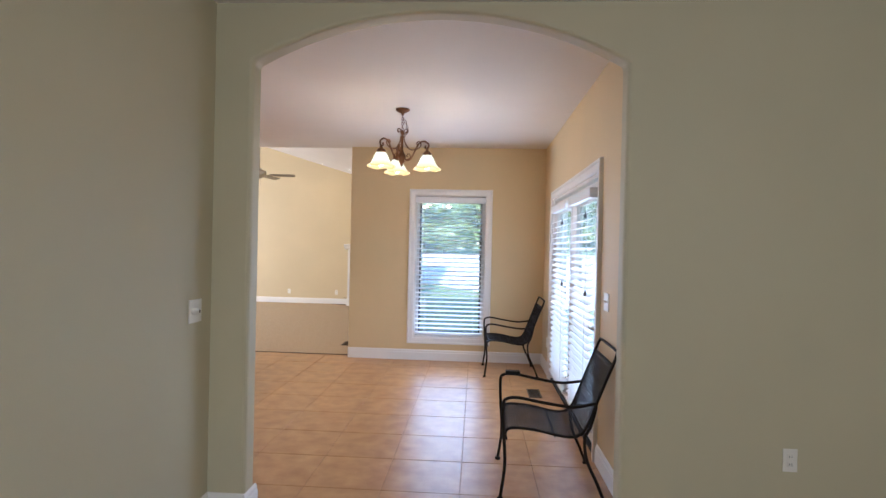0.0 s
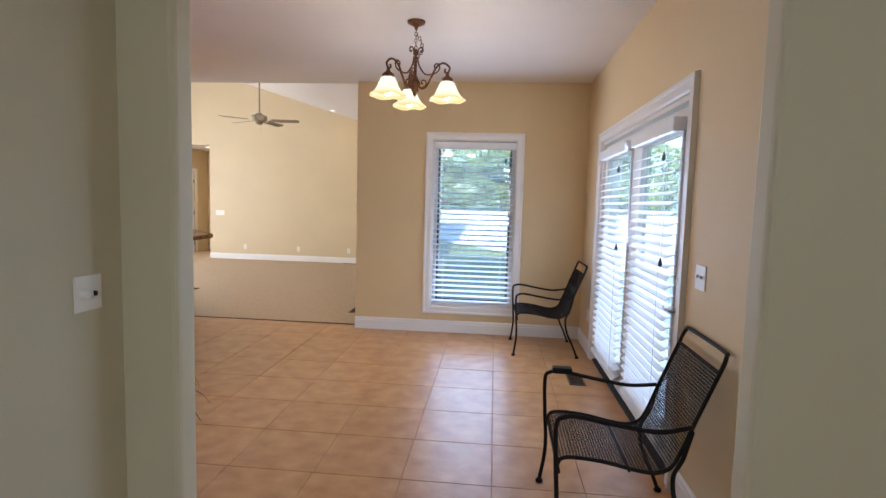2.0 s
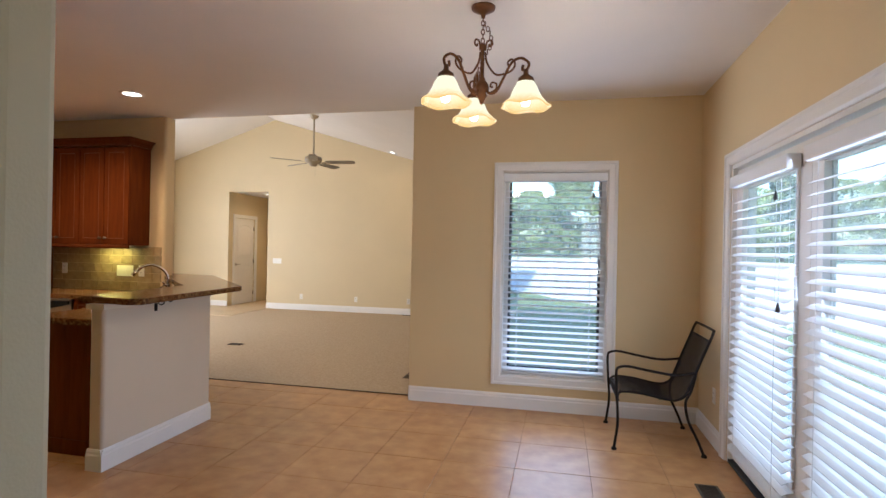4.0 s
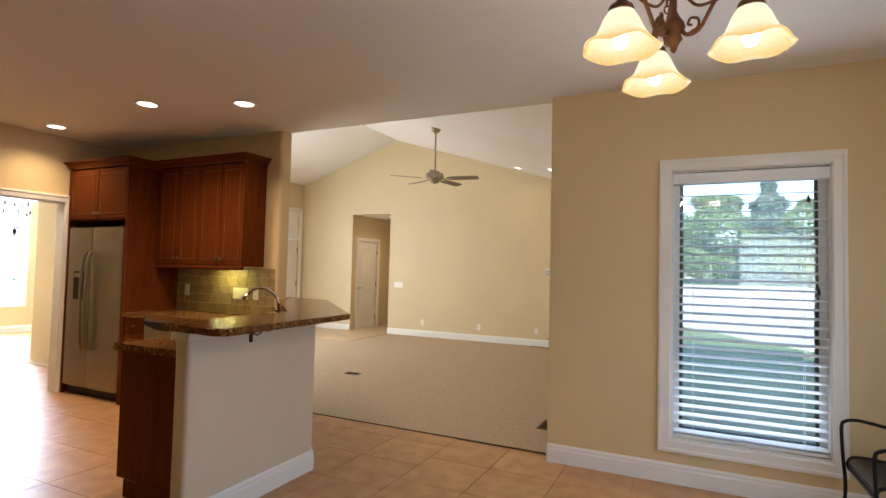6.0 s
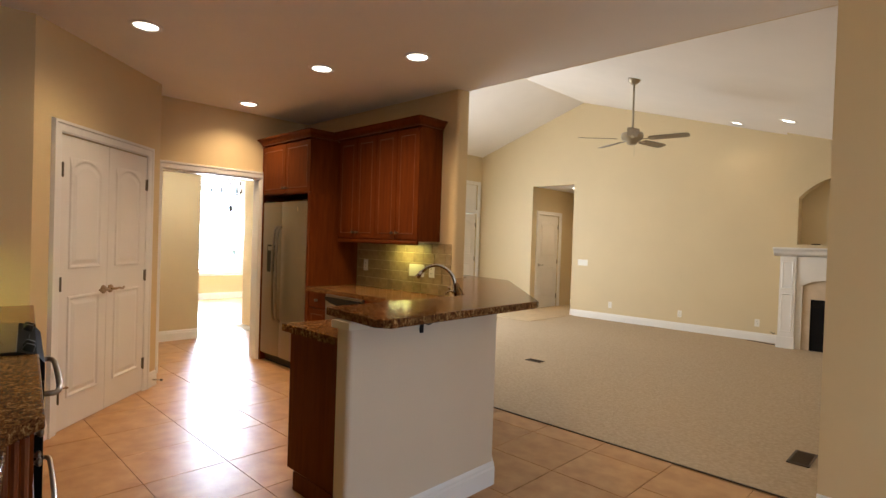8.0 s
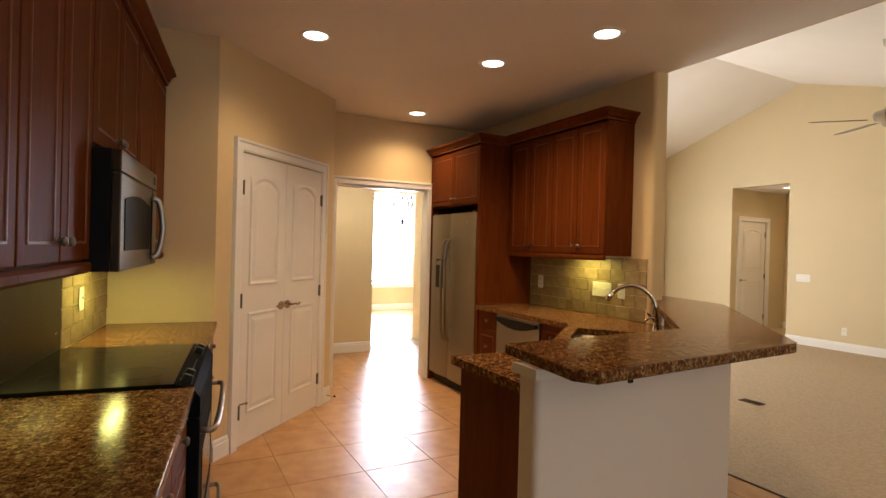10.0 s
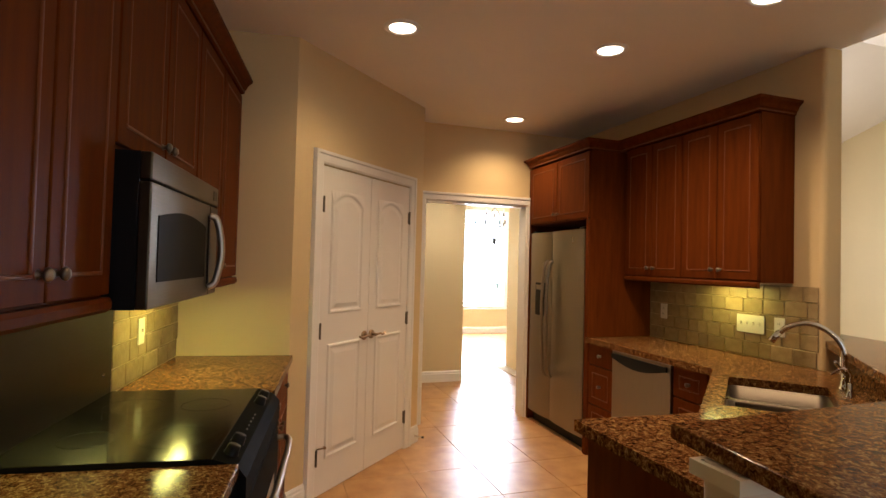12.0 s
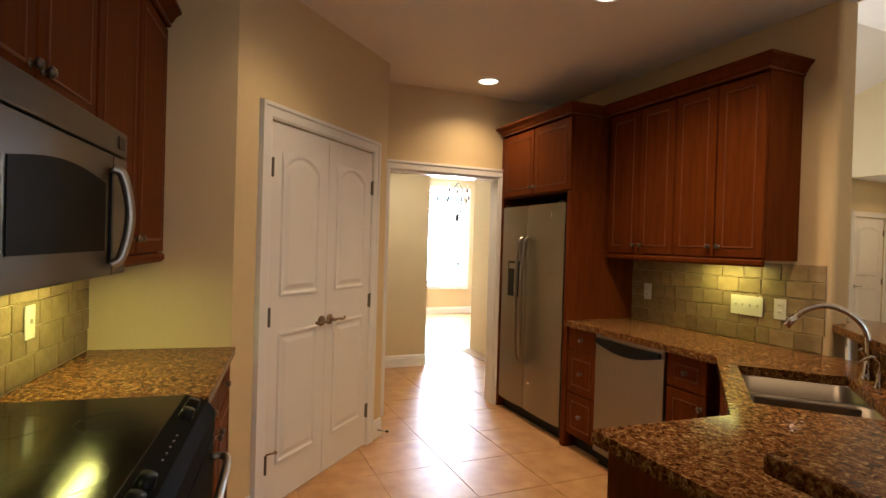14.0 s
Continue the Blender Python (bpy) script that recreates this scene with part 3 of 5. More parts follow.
bm = lathe([(0.0, 0.02), (0.02, 0.02), (0.028, 0.008), (0.028, 0.0)], 16)
bmesh.ops.rotate(bm, verts=bm.verts, matrix=Matrix.Rotation(radians(90), 3, "X"))
bmesh.ops.translate(bm, verts=bm.verts, vec=(D1 - 0.085, 0.03, 1.06))
part("deadbolt", bm, NICKEL, patio, "nickel deadbolt thumb turn", True)

# ---- plates, sockets, vents ----


def plate(kind, m, w=0.07, h=0.115, gang=1, label="ivory wall plate", group=""):
    """A wall plate facing -y with its back at y = 0."""
    names = {"switch": "light_switch", "outlet": "wall_outlet", "dimmer": "dimmer_switch", "box": "wall_sensor"}
    t = thing(names[kind], label, {"switch": "switch", "outlet": "outlet", "dimmer": "switch", "box": "sensor"}[kind], group, m)
    part("cover", box(-w / 2, -0.006, -h / 2, w / 2, 0.0, h / 2, bevel=0.0025), PLASTIC, t)
    for g in range(gang):
        x = (g - (gang - 1) / 2) * 0.046
        if kind == "outlet":
            for z in (-0.02, 0.02):
                part("socket", box(x - 0.016, -0.009, z - 0.014, x + 0.016, -0.0055, z + 0.014, bevel=0.003), PLASTIC, t)
                for dx in (-0.006, 0.006):
                    part("slot", box(x + dx - 0.0012, -0.0098, z - 0.004, x + dx + 0.0012, -0.0088, z + 0.006), DARK, t)
        elif kind == "switch":
            part("toggle", box(x - 0.005, -0.016, -0.004, x + 0.005, -0.005, 0.012, bevel=0.002), PLASTIC, t)
        elif kind == "dimmer" and g == 0:
            bm = lathe([(0.0, 0.024), (0.017, 0.024), (0.019, 0.0)], 16)
            bmesh.ops.rotate(bm, verts=bm.verts, matrix=Matrix.Rotation(radians(90), 3, "X"))
            bmesh.ops.translate(bm, verts=bm.verts, vec=(x, -0.004, 0.0))
            part("knob", bm, PLASTIC, t, "white dimmer knob", smooth=True)
        elif kind == "dimmer":
            part("toggle", box(x - 0.005, -0.016, -0.012, x + 0.005, -0.005, 0.004, bevel=0.002), DARK, t)
    return t


plate("dimmer", pose(EW, 2.537, 1.12, 0, 0, 90), 0.116, 0.116, 2, "white dimmer and switch plate on the tan entry wall")
plate("outlet", pose(1.718, AY, 0.446), label="white outlet plate low on the tan arched wall")
plate("switch", pose(EAST, 3.50, 1.13, 0, 0, -90), 0.116, 0.116, 2, "ivory double switch plate beside the patio doors")
plate("outlet", pose(EAST, 6.3, 0.36, 0, 0, -90), label="ivory outlet plate low on the tan wall")
for x, z in ((-5.713, 0.30), (-4.43, 0.285), (-3.25, 0.285)):
    plate("outlet", pose(x, FAR, z), label="white outlet plate low on the living room wall", group="living room outlets")
plate("switch", pose(-6.315, FAR, 1.07), 0.21, 0.115, 4, "white four-gang switch plate beside the hall opening")
plate("switch", pose(-4.652, 6.768, 1.118), 0.205, 0.115, 4, "ivory four-gang switch plate on the tumbled stone backsplash")
plate("outlet", pose(-4.448, 6.768, 1.12), label="ivory outlet plate on the tumbled stone backsplash")
plate("outlet", pose(-5.433, 6.768, 1.127), label="ivory outlet plate on the shaded stone backsplash")
plate("switch", LEFT @ pose(0.576, 0.012, 1.12, 0, 0, 180), label="ivory switch plate on the stone backsplash beside the range")


def floor_vent(m, w, l, label, material):
    t = thing("floor_vent", label, "vent", "", m)
    bm = bmesh.new()
    bx(bm, -w / 2, -l / 2, 0, -w / 2 + 0.012, l / 2, 0.006)
    bx(bm, w / 2 - 0.012, -l / 2, 0, w / 2, l / 2, 0.006)
    bx(bm, -w / 2, -l / 2, 0, w / 2, -l / 2 + 0.014, 0.006)
    bx(bm, -w / 2, l / 2 - 0.014, 0, w / 2, l / 2, 0.006)
    part("frame", bm, material, t)
    # flat dark sheet painted as the shaded depth under the louvers
    part("well", box(-w / 2 + 0.01, -l / 2 + 0.01, 0.0005, w / 2 - 0.01, l / 2 - 0.01, 0.001), DARK, t)
    n = int(l / 0.02)
    for i in range(1, n):
        y = -l / 2 + l * i / n
        part("louver", box(-w / 2 + 0.012, y - 0.003, 0.001, w / 2 - 0.012, y + 0.003, 0.005), material, t)
    return t


VENTM = mat("brown vent metal", (0.10, 0.07, 0.045), 0.5, metal=0.5)
floor_vent(pose(0.756, 5.37, 0.001), 0.13, 0.30, "brown metal floor vent set in the tile beside the patio doors", VENTM)
floor_vent(pose(-4.595, 8.685, 0.008), 0.20, 0.11, "dark metal floor vent in the beige carpet", VENTM)
floor_vent(pose(-1.72, 7.66, 0.008), 0.13, 0.30, "dark metal floor vent in the carpet by the wall end", VENTM)

# ---- kitchen cabinets ----


def cab_door(parent, x0, x1, z0, z1, knob=None, name="door", y=0.0):
    """A framed panel door facing -y; knob: (x, z)."""
    bm = box(x0, y, z0, x1, y + 0.020, z1, bevel=0.003)
    nested(bm, x0 + 0.003, x1 - 0.003, z0 + 0.003, z1 - 0.003, [(0.0, 0.0002 - y), (0.052, 0.0002 - y), (0.060, -0.008 - y), (0.064, -0.008 - y)])
    d = part(name, bm, CHERRY, parent)
    w, h = x1 - x0, z1 - z0
    if min(w, h) > 0.16:
        i = 0.050
        bead = bmesh.new()
        for p in ((x0 + i, z0 + i, x1 - i, z0 + i + 0.009), (x0 + i, z1 - i - 0.009, x1 - i, z1 - i), (x0 + i, z0 + i + 0.009, x0 + i + 0.009, z1 - i - 0.009), (x1 - i - 0.009, z0 + i + 0.009, x1 - i, z1 - i - 0.009)):
            bx(bead, p[0], y - 0.004, p[1], p[2], y + 0.006, p[3], bevel=0.0025)
        part("bead", bead, CHERRY_EDGE, d, "bead in a lighter highlight tone")
    if knob:
        kb = lathe([(0.0, 0.028), (0.010, 0.027), (0.015, 0.021), (0.013, 0.015), (0.006, 0.011), (0.006, 0.003), (0.011, 0.0)], 14)
        bmesh.ops.rotate(kb, verts=kb.verts, matrix=Matrix.Rotation(radians(90), 3, "X"))
        bmesh.ops.translate(kb, verts=kb.verts, vec=(knob[0], y, knob[1]))
        part("knob", kb, KNOB, d, "dark nickel knob", True)
    return d


def wall_cabinet(m, w, z0, z1, depth, doors=2, label="", group="", knobs="low", rail=True):
    t = thing("wall_cabinet", label, "cabinet", group, m)
    part("body", box(0, 0.021, z0, w, depth, z1), CHERRY, t)
    dw = w / doors
    for i in range(doors):
        a, b = i * dw + 0.004, (i + 1) * dw - 0.004
        right = (i % 2 == 0) and doors > 1
        kx = b - 0.028 if right else a + 0.028
        cab_door(t, a, b, z0 + 0.012, z1 - 0.012, (kx, z0 + 0.07))
    if rail:
        part("light_rail", profile_x([(0.0, z0 + 0.004), (-0.006, z0 - 0.006), (-0.006, z0 - 0.024), (0.006, z0 - 0.034), (0.018, z0 - 0.034), (0.018, z0 + 0.004)], 0, w), CHERRY, t)
    return t


def base_cabinet(m, w, rows, depth=0.56, label="", group="base cabinets", z1=0.868):
    """rows: heights of the fronts from the top; a True third value makes it a drawer."""
    t = thing("base_cabinet", label, "cabinet", group, m)
    part("body", box(0, 0.021, 0.10, w, depth, z1), CHERRY, t)
    # toe kick near black: the recess shade is in its colour
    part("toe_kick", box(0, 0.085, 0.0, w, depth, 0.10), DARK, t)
    z = z1
    for h, n, drawer in rows:
        for i in range(n):
            a, b = i * w / n + 0.004, (i + 1) * w / n - 0.004
            cab_door(t, a, b, z - h + 0.004, z - 0.004, ((a + b) / 2, z - h / 2) if drawer else (b - 0.03 if i == 0 else a + 0.03, z - 0.07), "drawer_front" if drawer else "door")
        z -= h
    return t


def crown(name, m, x0, x1, depth, z0, left=True, right=True, label="cherry crown moulding on the cabinet tops"):
    t = tagged(new(name), label, "moulding")
    t.matrix_world = m
    prof = [(0.0, 0.0), (0.010, 0.004), (0.010, 0.020), (0.020, 0.026), (0.028, 0.045), (0.046, 0.062), (0.054, 0.066), (0.054, 0.080), (0.0, 0.080)]
    bm = bmesh.new()
    rings = []
    for o, z in prof:
        a, b = x0 - (o if left else 0), x1 + (o if right else 0)
        rings.append([bm.verts.new(p) for p in ((a, depth, z0 + z), (a, -o, z0 + z), (b, -o, z0 + z), (b, depth, z0 + z))])
    for p, q in zip(rings, rings[1:]):
        for i in range(3):
            bm.faces.new((p[i], p[i + 1], q[i + 1], q[i]))
    bm.faces.new(rings[-1])
    part("moulding", bm, CHERRY, t)
    bead = bmesh.new()
    bx(bead, x0 - (0.013 if left else 0), -0.013, z0 + 0.006, x1 + (0.013 if right else 0), -0.009, z0 + 0.014)
    if right:
        bx(bead, x1 + 0.009, -0.009, z0 + 0.006, x1 + 0.013, depth, z0 + 0.014)
    if left:
        bx(bead, x0 - 0.013, -0.009, z0 + 0.006, x0 - 0.009, depth, z0 + 0.014)
    part("rope_bead", bead, CHERRY_EDGE, t, "light rope bead")
    return t


# north run
UPF = 6.497
for x in (-5.57, -4.97):
    wall_cabinet(pose(x, UPF, 0), 0.60, 1.39, 2.39, 0.28, 2, "cherry wall cabinet with two panel doors above the stone backsplash", "wall cabinets")
crown("crown_moulding", pose(0, UPF, 0), -5.60, -4.37, 0.28, 2.39, left=False)
FRF = 6.19
wall_cabinet(pose(-6.60, FRF, 0), 0.98, 1.835, 2.38, 0.58, 2, "cherry cabinet with two doors over the refrigerator", "wall cabinets", rail=False)
t = thing("side_panel", "tall cherry panel beside the refrigerator", "panel")
part("panel", box(-5.655, FRF + 0.003, 0.0, -5.605, 6.778, 1.834), CHERRY, t)
part("filler", box(-6.655, FRF + 0.02, 0.0, -6.615, 6.778, 2.38), CHERRY, t)
crown("crown_moulding", pose(0, FRF, 0), -6.60, -5.62, 0.585, 2.382)

base_cabinet(pose(-5.60, 6.20, 0), 0.31, [(0.16, 1, True), (0.30, 1, True), (0.30, 1, True)], 0.575, "cherry base cabinet with three drawers beside the refrigerator panel")
base_cabinet(pose(-4.70, 6.20, 0), 0.27, [(0.19, 1, True), (0.57, 1, False)], 0.575, "narrow cherry base cabinet beside the dishwasher")
P0, P1 = Vector((-4.37, 6.19)), Vector((-3.68, 5.42))
diag = place(P0, P1)
DL = (P1 - P0).length
t = thing("sink_base_cabinet", "cherry corner sink cabinet under the granite counter", "cabinet", "", diag)
part("body", box(0.02, 0.04, 0.10, DL - 0.02, 0.60, 0.70), CHERRY, t)
# recess under the sink cabinet darkened by colour
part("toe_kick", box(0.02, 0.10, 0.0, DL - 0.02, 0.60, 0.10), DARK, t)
cab_door(t, 0.03, DL / 2 - 0.003, 0.12, 0.70, (DL / 2 - 0.03, 0.62), y=0.018)
cab_door(t, DL / 2 + 0.003, DL - 0.03, 0.12, 0.70, (DL / 2 + 0.03, 0.62), y=0.018)
cab_door(t, 0.03, DL - 0.03, 0.71, 0.864, None, "false_front", y=0.018)
t = thing("peninsula_cabinet", "cherry peninsula cabinet with a plain end panel", "cabinet", "", pose(0, 0, 0))
part("body", box(-3.675, 4.915, 0.10, -2.992, 5.44, 0.868), CHERRY, t)
# shade under the peninsula is put into this near-black board
part("toe_kick", box(-3.595, 4.99, 0.0, -2.992, 5.44, 0.10), DARK, t)
part("end_panel", box(-3.595, 4.905, 0.0, -2.992, 4.914, 0.10), CHERRY, t)


def slab(name, outer, hole, z0, z1, label, m=None):
    """A stone top with an eased edge and, where given, one cut-out."""
    t = thing(name, label, "countertop", "", m)
    bm = bmesh.new()
    if not hole:
        prism(outer, z0, z1, bm, bevel=0.006)
    else:
        loops = []
        for pts in (outer, hole):
            for z in (z1, z0):
                vs = [bm.verts.new((x, y, z)) for x, y in pts]
                es = [bm.edges.new((vs[i], vs[(i + 1) % len(vs)])) for i in range(len(vs))]
                loops.append((vs, es))
        bmesh.ops.triangle_fill(bm, use_beauty=True, edges=loops[0][1] + loops[2][1])
        bmesh.ops.triangle_fill(bm, use_beauty=True, edges=loops[1][1] + loops[3][1])
        for a, b in ((0, 1), (2, 3)):
            A, B = loops[a][0], loops[b][0]
            for i in range(len(A)):
                j = (i + 1) % len(A)
                bm.faces.new((A[i], A[j], B[j], B[i]))
    part("slab", bm, GRANITE, t)
    return t


def dl(f, n):
    v = diag @ Vector((f, n, 0))
    return (v.x, v.y)


S0, S1, N0, N1 = 0.20, 0.87, 0.075, 0.49
slab("countertop", [(-5.60, 6.165), (-4.355, 6.165), (-3.665, 5.395), (-3.70, 4.872), (-2.991, 4.872), (-2.991, 5.735), (-4.035, 6.779), (-5.60, 6.779)],
     [dl(S0, N0), dl(S1, N0), dl(S1, N1), dl(S0, N1)], 0.870, 0.910, "brown speckled granite counter with a sink cut-out")

# double-bowl sink
SINKM = mat("satin sink steel", (0.15, 0.125, 0.10), 0.42, metal=1.0, vary=0.05, scale=8)
t = thing("kitchen_sink", "stainless steel double-bowl sink under the granite counter", "sink", "", diag)


def bowl(x0, x1):
    bm = bmesh.new()
    rings = []
    for ins, z in ((-0.010, 0.868), (0.004, 0.868), (0.006, 0.72), (0.03, 0.695), (0.12, 0.69)):
        a, b, c, d = x0 + ins, x1 - ins, N0 + ins, N1 - ins
        r = max(0.02, 0.05 - max(0, ins) * 0.2)
        pts = []
        for (px, py, a0) in ((b - r, d - r, 0), (a + r, d - r, 90), (a + r, c + r, 180), (b - r, c + r, 270)):
            for k in range(5):
                an = radians(a0 + 90 * k / 4)
                pts.append((px + r * math.cos(an), py + r * math.sin(an)))
        rings.append([bm.verts.new((px, py, z)) for px, py in pts])
    for p, q in zip(rings, rings[1:]):
        n = len(p)
        for i in range(n):
            bm.faces.new((p[i], p[(i + 1) % n], q[(i + 1) % n], q[i]))
    bm.faces.new(rings[-1])
    b = part("bowl", bm, SINKM, t, smooth=True)
    part("drain", lathe([(0.0, 0.003), (0.03, 0.003), (0.042, 0.0)], 16, None, ((x0 + x1) / 2, (N0 + N1) / 2, 0.692)), CHROME, b)


SM = (S0 + S1) / 2
bowl(S0, SM - 0.012)
bowl(SM + 0.012, S1)
part("divider", box(SM - 0.020, N0 + 0.002, 0.78, SM + 0.020, N1 - 0.002, 0.866, bevel=0.008), SINKM, t)

# faucet behind the sink
fx, fn = 0.21, 0.555
t = thing("kitchen_faucet", "chrome gooseneck pull-out faucet with lever behind the sink", "faucet", "", diag)
part("base", lathe([(0.028, 0.0), (0.028, 0.012), (0.022, 0.02), (0.018, 0.05), (0.016, 0.10), (0.0, 0.10)], 16, None, (fx, fn, 0.91)), CHROME, t, smooth=True)
part("spout", tube(smooth_path([(fx, fn, 1.0), (fx, fn - 0.01, 1.11), (fx, fn - 0.06, 1.175), (fx, fn - 0.14, 1.21), (fx, fn - 0.22, 1.19), (fx, fn - 0.27, 1.145)], 6), 0.013, seg=12), CHROME, t, smooth=True)
part("spray_head", tube([(fx, fn - 0.262, 1.157), (fx, fn - 0.298, 1.11)], 0.015, seg=12, r_end=0.018), CHROME, t, smooth=True)
part("lever", tube(smooth_path([(fx + 0.018, fn, 0.985), (fx + 0.05, fn - 0.02, 1.01), (fx + 0.09, fn - 0.05, 1.05)], 5), 0.007, seg=8), CHROME, t, smooth=True)
t = thing("soap_dispenser", "chrome soap dispenser with a curved spout beside the faucet", "dispenser", "", diag)
part("base", lathe([(0.02, 0.0), (0.018, 0.01), (0.012, 0.02), (0.010, 0.06), (0.0, 0.06)], 12, None, (fx + 0.15, fn, 0.91)), CHROME, t, smooth=True)
part("spout", tube(smooth_path([(fx + 0.15, fn, 0.965), (fx + 0.15, fn, 1.01), (fx + 0.15, fn - 0.03, 1.03), (fx + 0.15, fn - 0.07, 1.0)], 5), 0.006, seg=8), CHROME, t, smooth=True)

# raised bar: low wall, stone backing, top
bm = prism([(-2.99, 4.745), (-2.885, 4.745), (-2.905, 5.79), (-4.03, 6.985), (-4.19, 6.985), (-4.19, 6.932), (-2.99, 5.74)], -0.02, 1.034)
for e in [e for e in bm.edges if abs(e.verts[0].co.z - e.verts[1].co.z) > 0.5 and e.verts[0].co.x > -3.1 and e.verts[0].co.y < 4.85]:
    bmesh.ops.bevel(bm, geom=[e], offset=0.022, segments=4, affect="EDGES", profile=0.5)
structure("wall_bar", bm, PAINT_BAR, "painted low wall under the raised bar, greyed for daylight")
bm = prism([(-3.005, 4.73), (-2.87, 4.73), (-2.89, 5.79), (-2.906, 5.79), (-2.886, 4.745), (-2.99, 4.745), (-2.99, 4.81), (-3.005, 4.81)], 1.000, 1.033)
structure("trim_bar", bm, TRIM_CREAM, "cream trim under the raised bar top")
baseboard((-2.885, 4.729), (-2.905, 5.80))
baseboard((-2.99, 4.745), (-2.869, 4.745))
baseboard((-2.905, 5.79), (-4.03, 6.985))
baseboard((-4.19, 6.93), (-6.66, 6.93))
t = thing("raised_countertop", "raised brown speckled granite bar top with clipped corners", "countertop")
part("slab", prism([(-3.115, 4.775), (-2.70, 4.727), (-2.635, 4.775), (-2.705, 5.90), (-2.725, 5.945), (-3.83, 7.11), (-4.45, 7.25), (-4.45, 6.99), (-4.195, 6.99), (-4.195, 6.80), (-3.14, 5.78)], 1.036, 1.076, bevel=0.007), GRANITE, t)
part("backing", prism([(-3.005, 4.90), (-2.992, 4.90), (-2.992, 5.737), (-4.05, 6.785), (-4.06, 6.777), (-3.005, 5.73)], 0.9105, 1.0355), GRANITE, t)
t = thing("bar_bracket", "black iron scroll bracket under the bar top", "bracket")
bm = box(-2.891, 5.167, 0.945, -2.882, 5.187, 1.036)
part("plate", bm, IRON, t)
part("scroll", tube(smooth_path([(-2.883, 5.185, 1.0), (-2.880, 5.215, 0.985), (-2.877, 5.240, 0.992), (-2.877, 5.250, 1.015), (-2.877, 5.235, 1.03)], 5), 0.0045, seg=8), IRON, t, smooth=True)
part("scroll", tube(smooth_path([(-2.877, 5.275, 1.03), (-2.877, 5.285, 1.008), (-2.877, 5.310, 1.0), (-2.877, 5.335, 1.012), (-2.877, 5.340, 1.033)], 5), 0.0045, seg=8), IRON, t, smooth=True)

# ---- appliances ----
def bowed(x0, x1, y, z0, z1, depth, bow):
    """An appliance door whose face bows gently towards the room."""
    n = 20
    pts = [(x0 + (x1 - x0) * k / n, y + bow * abs(2 * k / n - 1) ** 2.6) for k in range(n + 1)]
    bm = prism(pts + [(x1, y + depth), (x0, y + depth)], z0, z1)
    bm.normal_update()
    for e in bm.edges:
        e.smooth = len(e.link_faces) == 2 and e.calc_face_angle(3.0) < 0.5
    return bm


# refrigerator
FX0, FX1, FM, FY = -6.605, -5.70, -6.205, 6.20
t = thing("refrigerator", "stainless steel side-by-side refrigerator between cherry panels", "refrigerator")
part("body", box(FX0 + 0.005, FY + 0.075, 0.04, FX1 - 0.004, 6.77, 1.745), BLACK, t)
part("toe_grille", box(FX0 + 0.02, FY + 0.06, 0.0, FX1 - 0.02, FY + 0.075, 0.09), BLACK, t)
for a, b, side in ((FX0, FM - 0.003, 1), (FM + 0.003, FX1, -1)):
    d = part("door", bowed(a, b, FY, 0.10, 1.76, 0.07, 0.014), STEEL, t, smooth=True)
    hx = b - 0.035 if side == 1 else a + 0.035
    part("handle", tube(smooth_path([(hx, FY - 0.005, 1.50), (hx, FY - 0.045, 1.44), (hx, FY - 0.062, 1.15), (hx, FY - 0.058, 0.85), (hx, FY - 0.045, 0.55), (hx, FY - 0.005, 0.48)], 6), 0.014, seg=10), STEEL, d, "curved steel handle", True)
    if side == 1:
        part("dispenser", box(a + 0.13, FY - 0.004, 1.00, b - 0.08, FY + 0.02, 1.30, bevel=0.006), BLACK, d, "black ice and water dispenser")
        part("dispenser_pad", box(a + 0.15, FY - 0.006, 1.235, b - 0.10, FY - 0.0035, 1.28), STEEL, d)
for x in (FX0 + 0.06, FX1 - 0.06):
    part("hinge_cap", box(x - 0.03, FY + 0.02, 1.76, x + 0.03, FY + 0.11, 1.78, bevel=0.005), BLACK, t)
part("badge", box(FX1 - 0.16, FY - 0.002, 1.66, FX1 - 0.145, FY + 0.001, 1.70), CHROME, t)

# dishwasher
t = thing("dishwasher", "stainless steel dishwasher with a black arched handle band", "dishwasher")
a, b, y = -5.287, -4.703, 6.178
part("tub", box(a + 0.004, y + 0.03, 0.10, b - 0.004, 6.76, 0.866), BLACK, t)
part("door", bowed(a + 0.003, b - 0.003, y, 0.10, 0.864, 0.03, 0.010), STEEL, t, smooth=True)
bm = bmesh.new()
pts = [(a + 0.02, 0.845), (b - 0.02, 0.845)] + [(b - 0.02 + (a - b + 0.04) * k / 16, 0.815 - 0.045 * math.sin(math.pi * k / 16)) for k in range(17)]
lo = [bm.verts.new((x, y - 0.012, z)) for x, z in pts]
hi = [bm.verts.new((x, y + 0.002, z)) for x, z in pts]
bm.faces.new(lo)
for i in range(len(pts)):
    j = (i + 1) % len(pts)
    bm.faces.new((lo[i], hi[i], hi[j], lo[j]))
part("handle_band", bm, BLACK, t, "black arched handle band")
part("toe_kick", box(a + 0.01, y + 0.06, 0.0, b - 0.01, y + 0.08, 0.10), BLACK, t)

# ---- south run, laid out along the angled wall ----


def lm(s, d):
    return LEFT @ pose(s, d, 0, 0, 0, 180)


wall_cabinet(lm(0.888, 0.30), 0.883, 1.345, 2.38, 0.295, 2, "cherry wall cabinet with two panel doors beside the pantry wall", "wall cabinets")
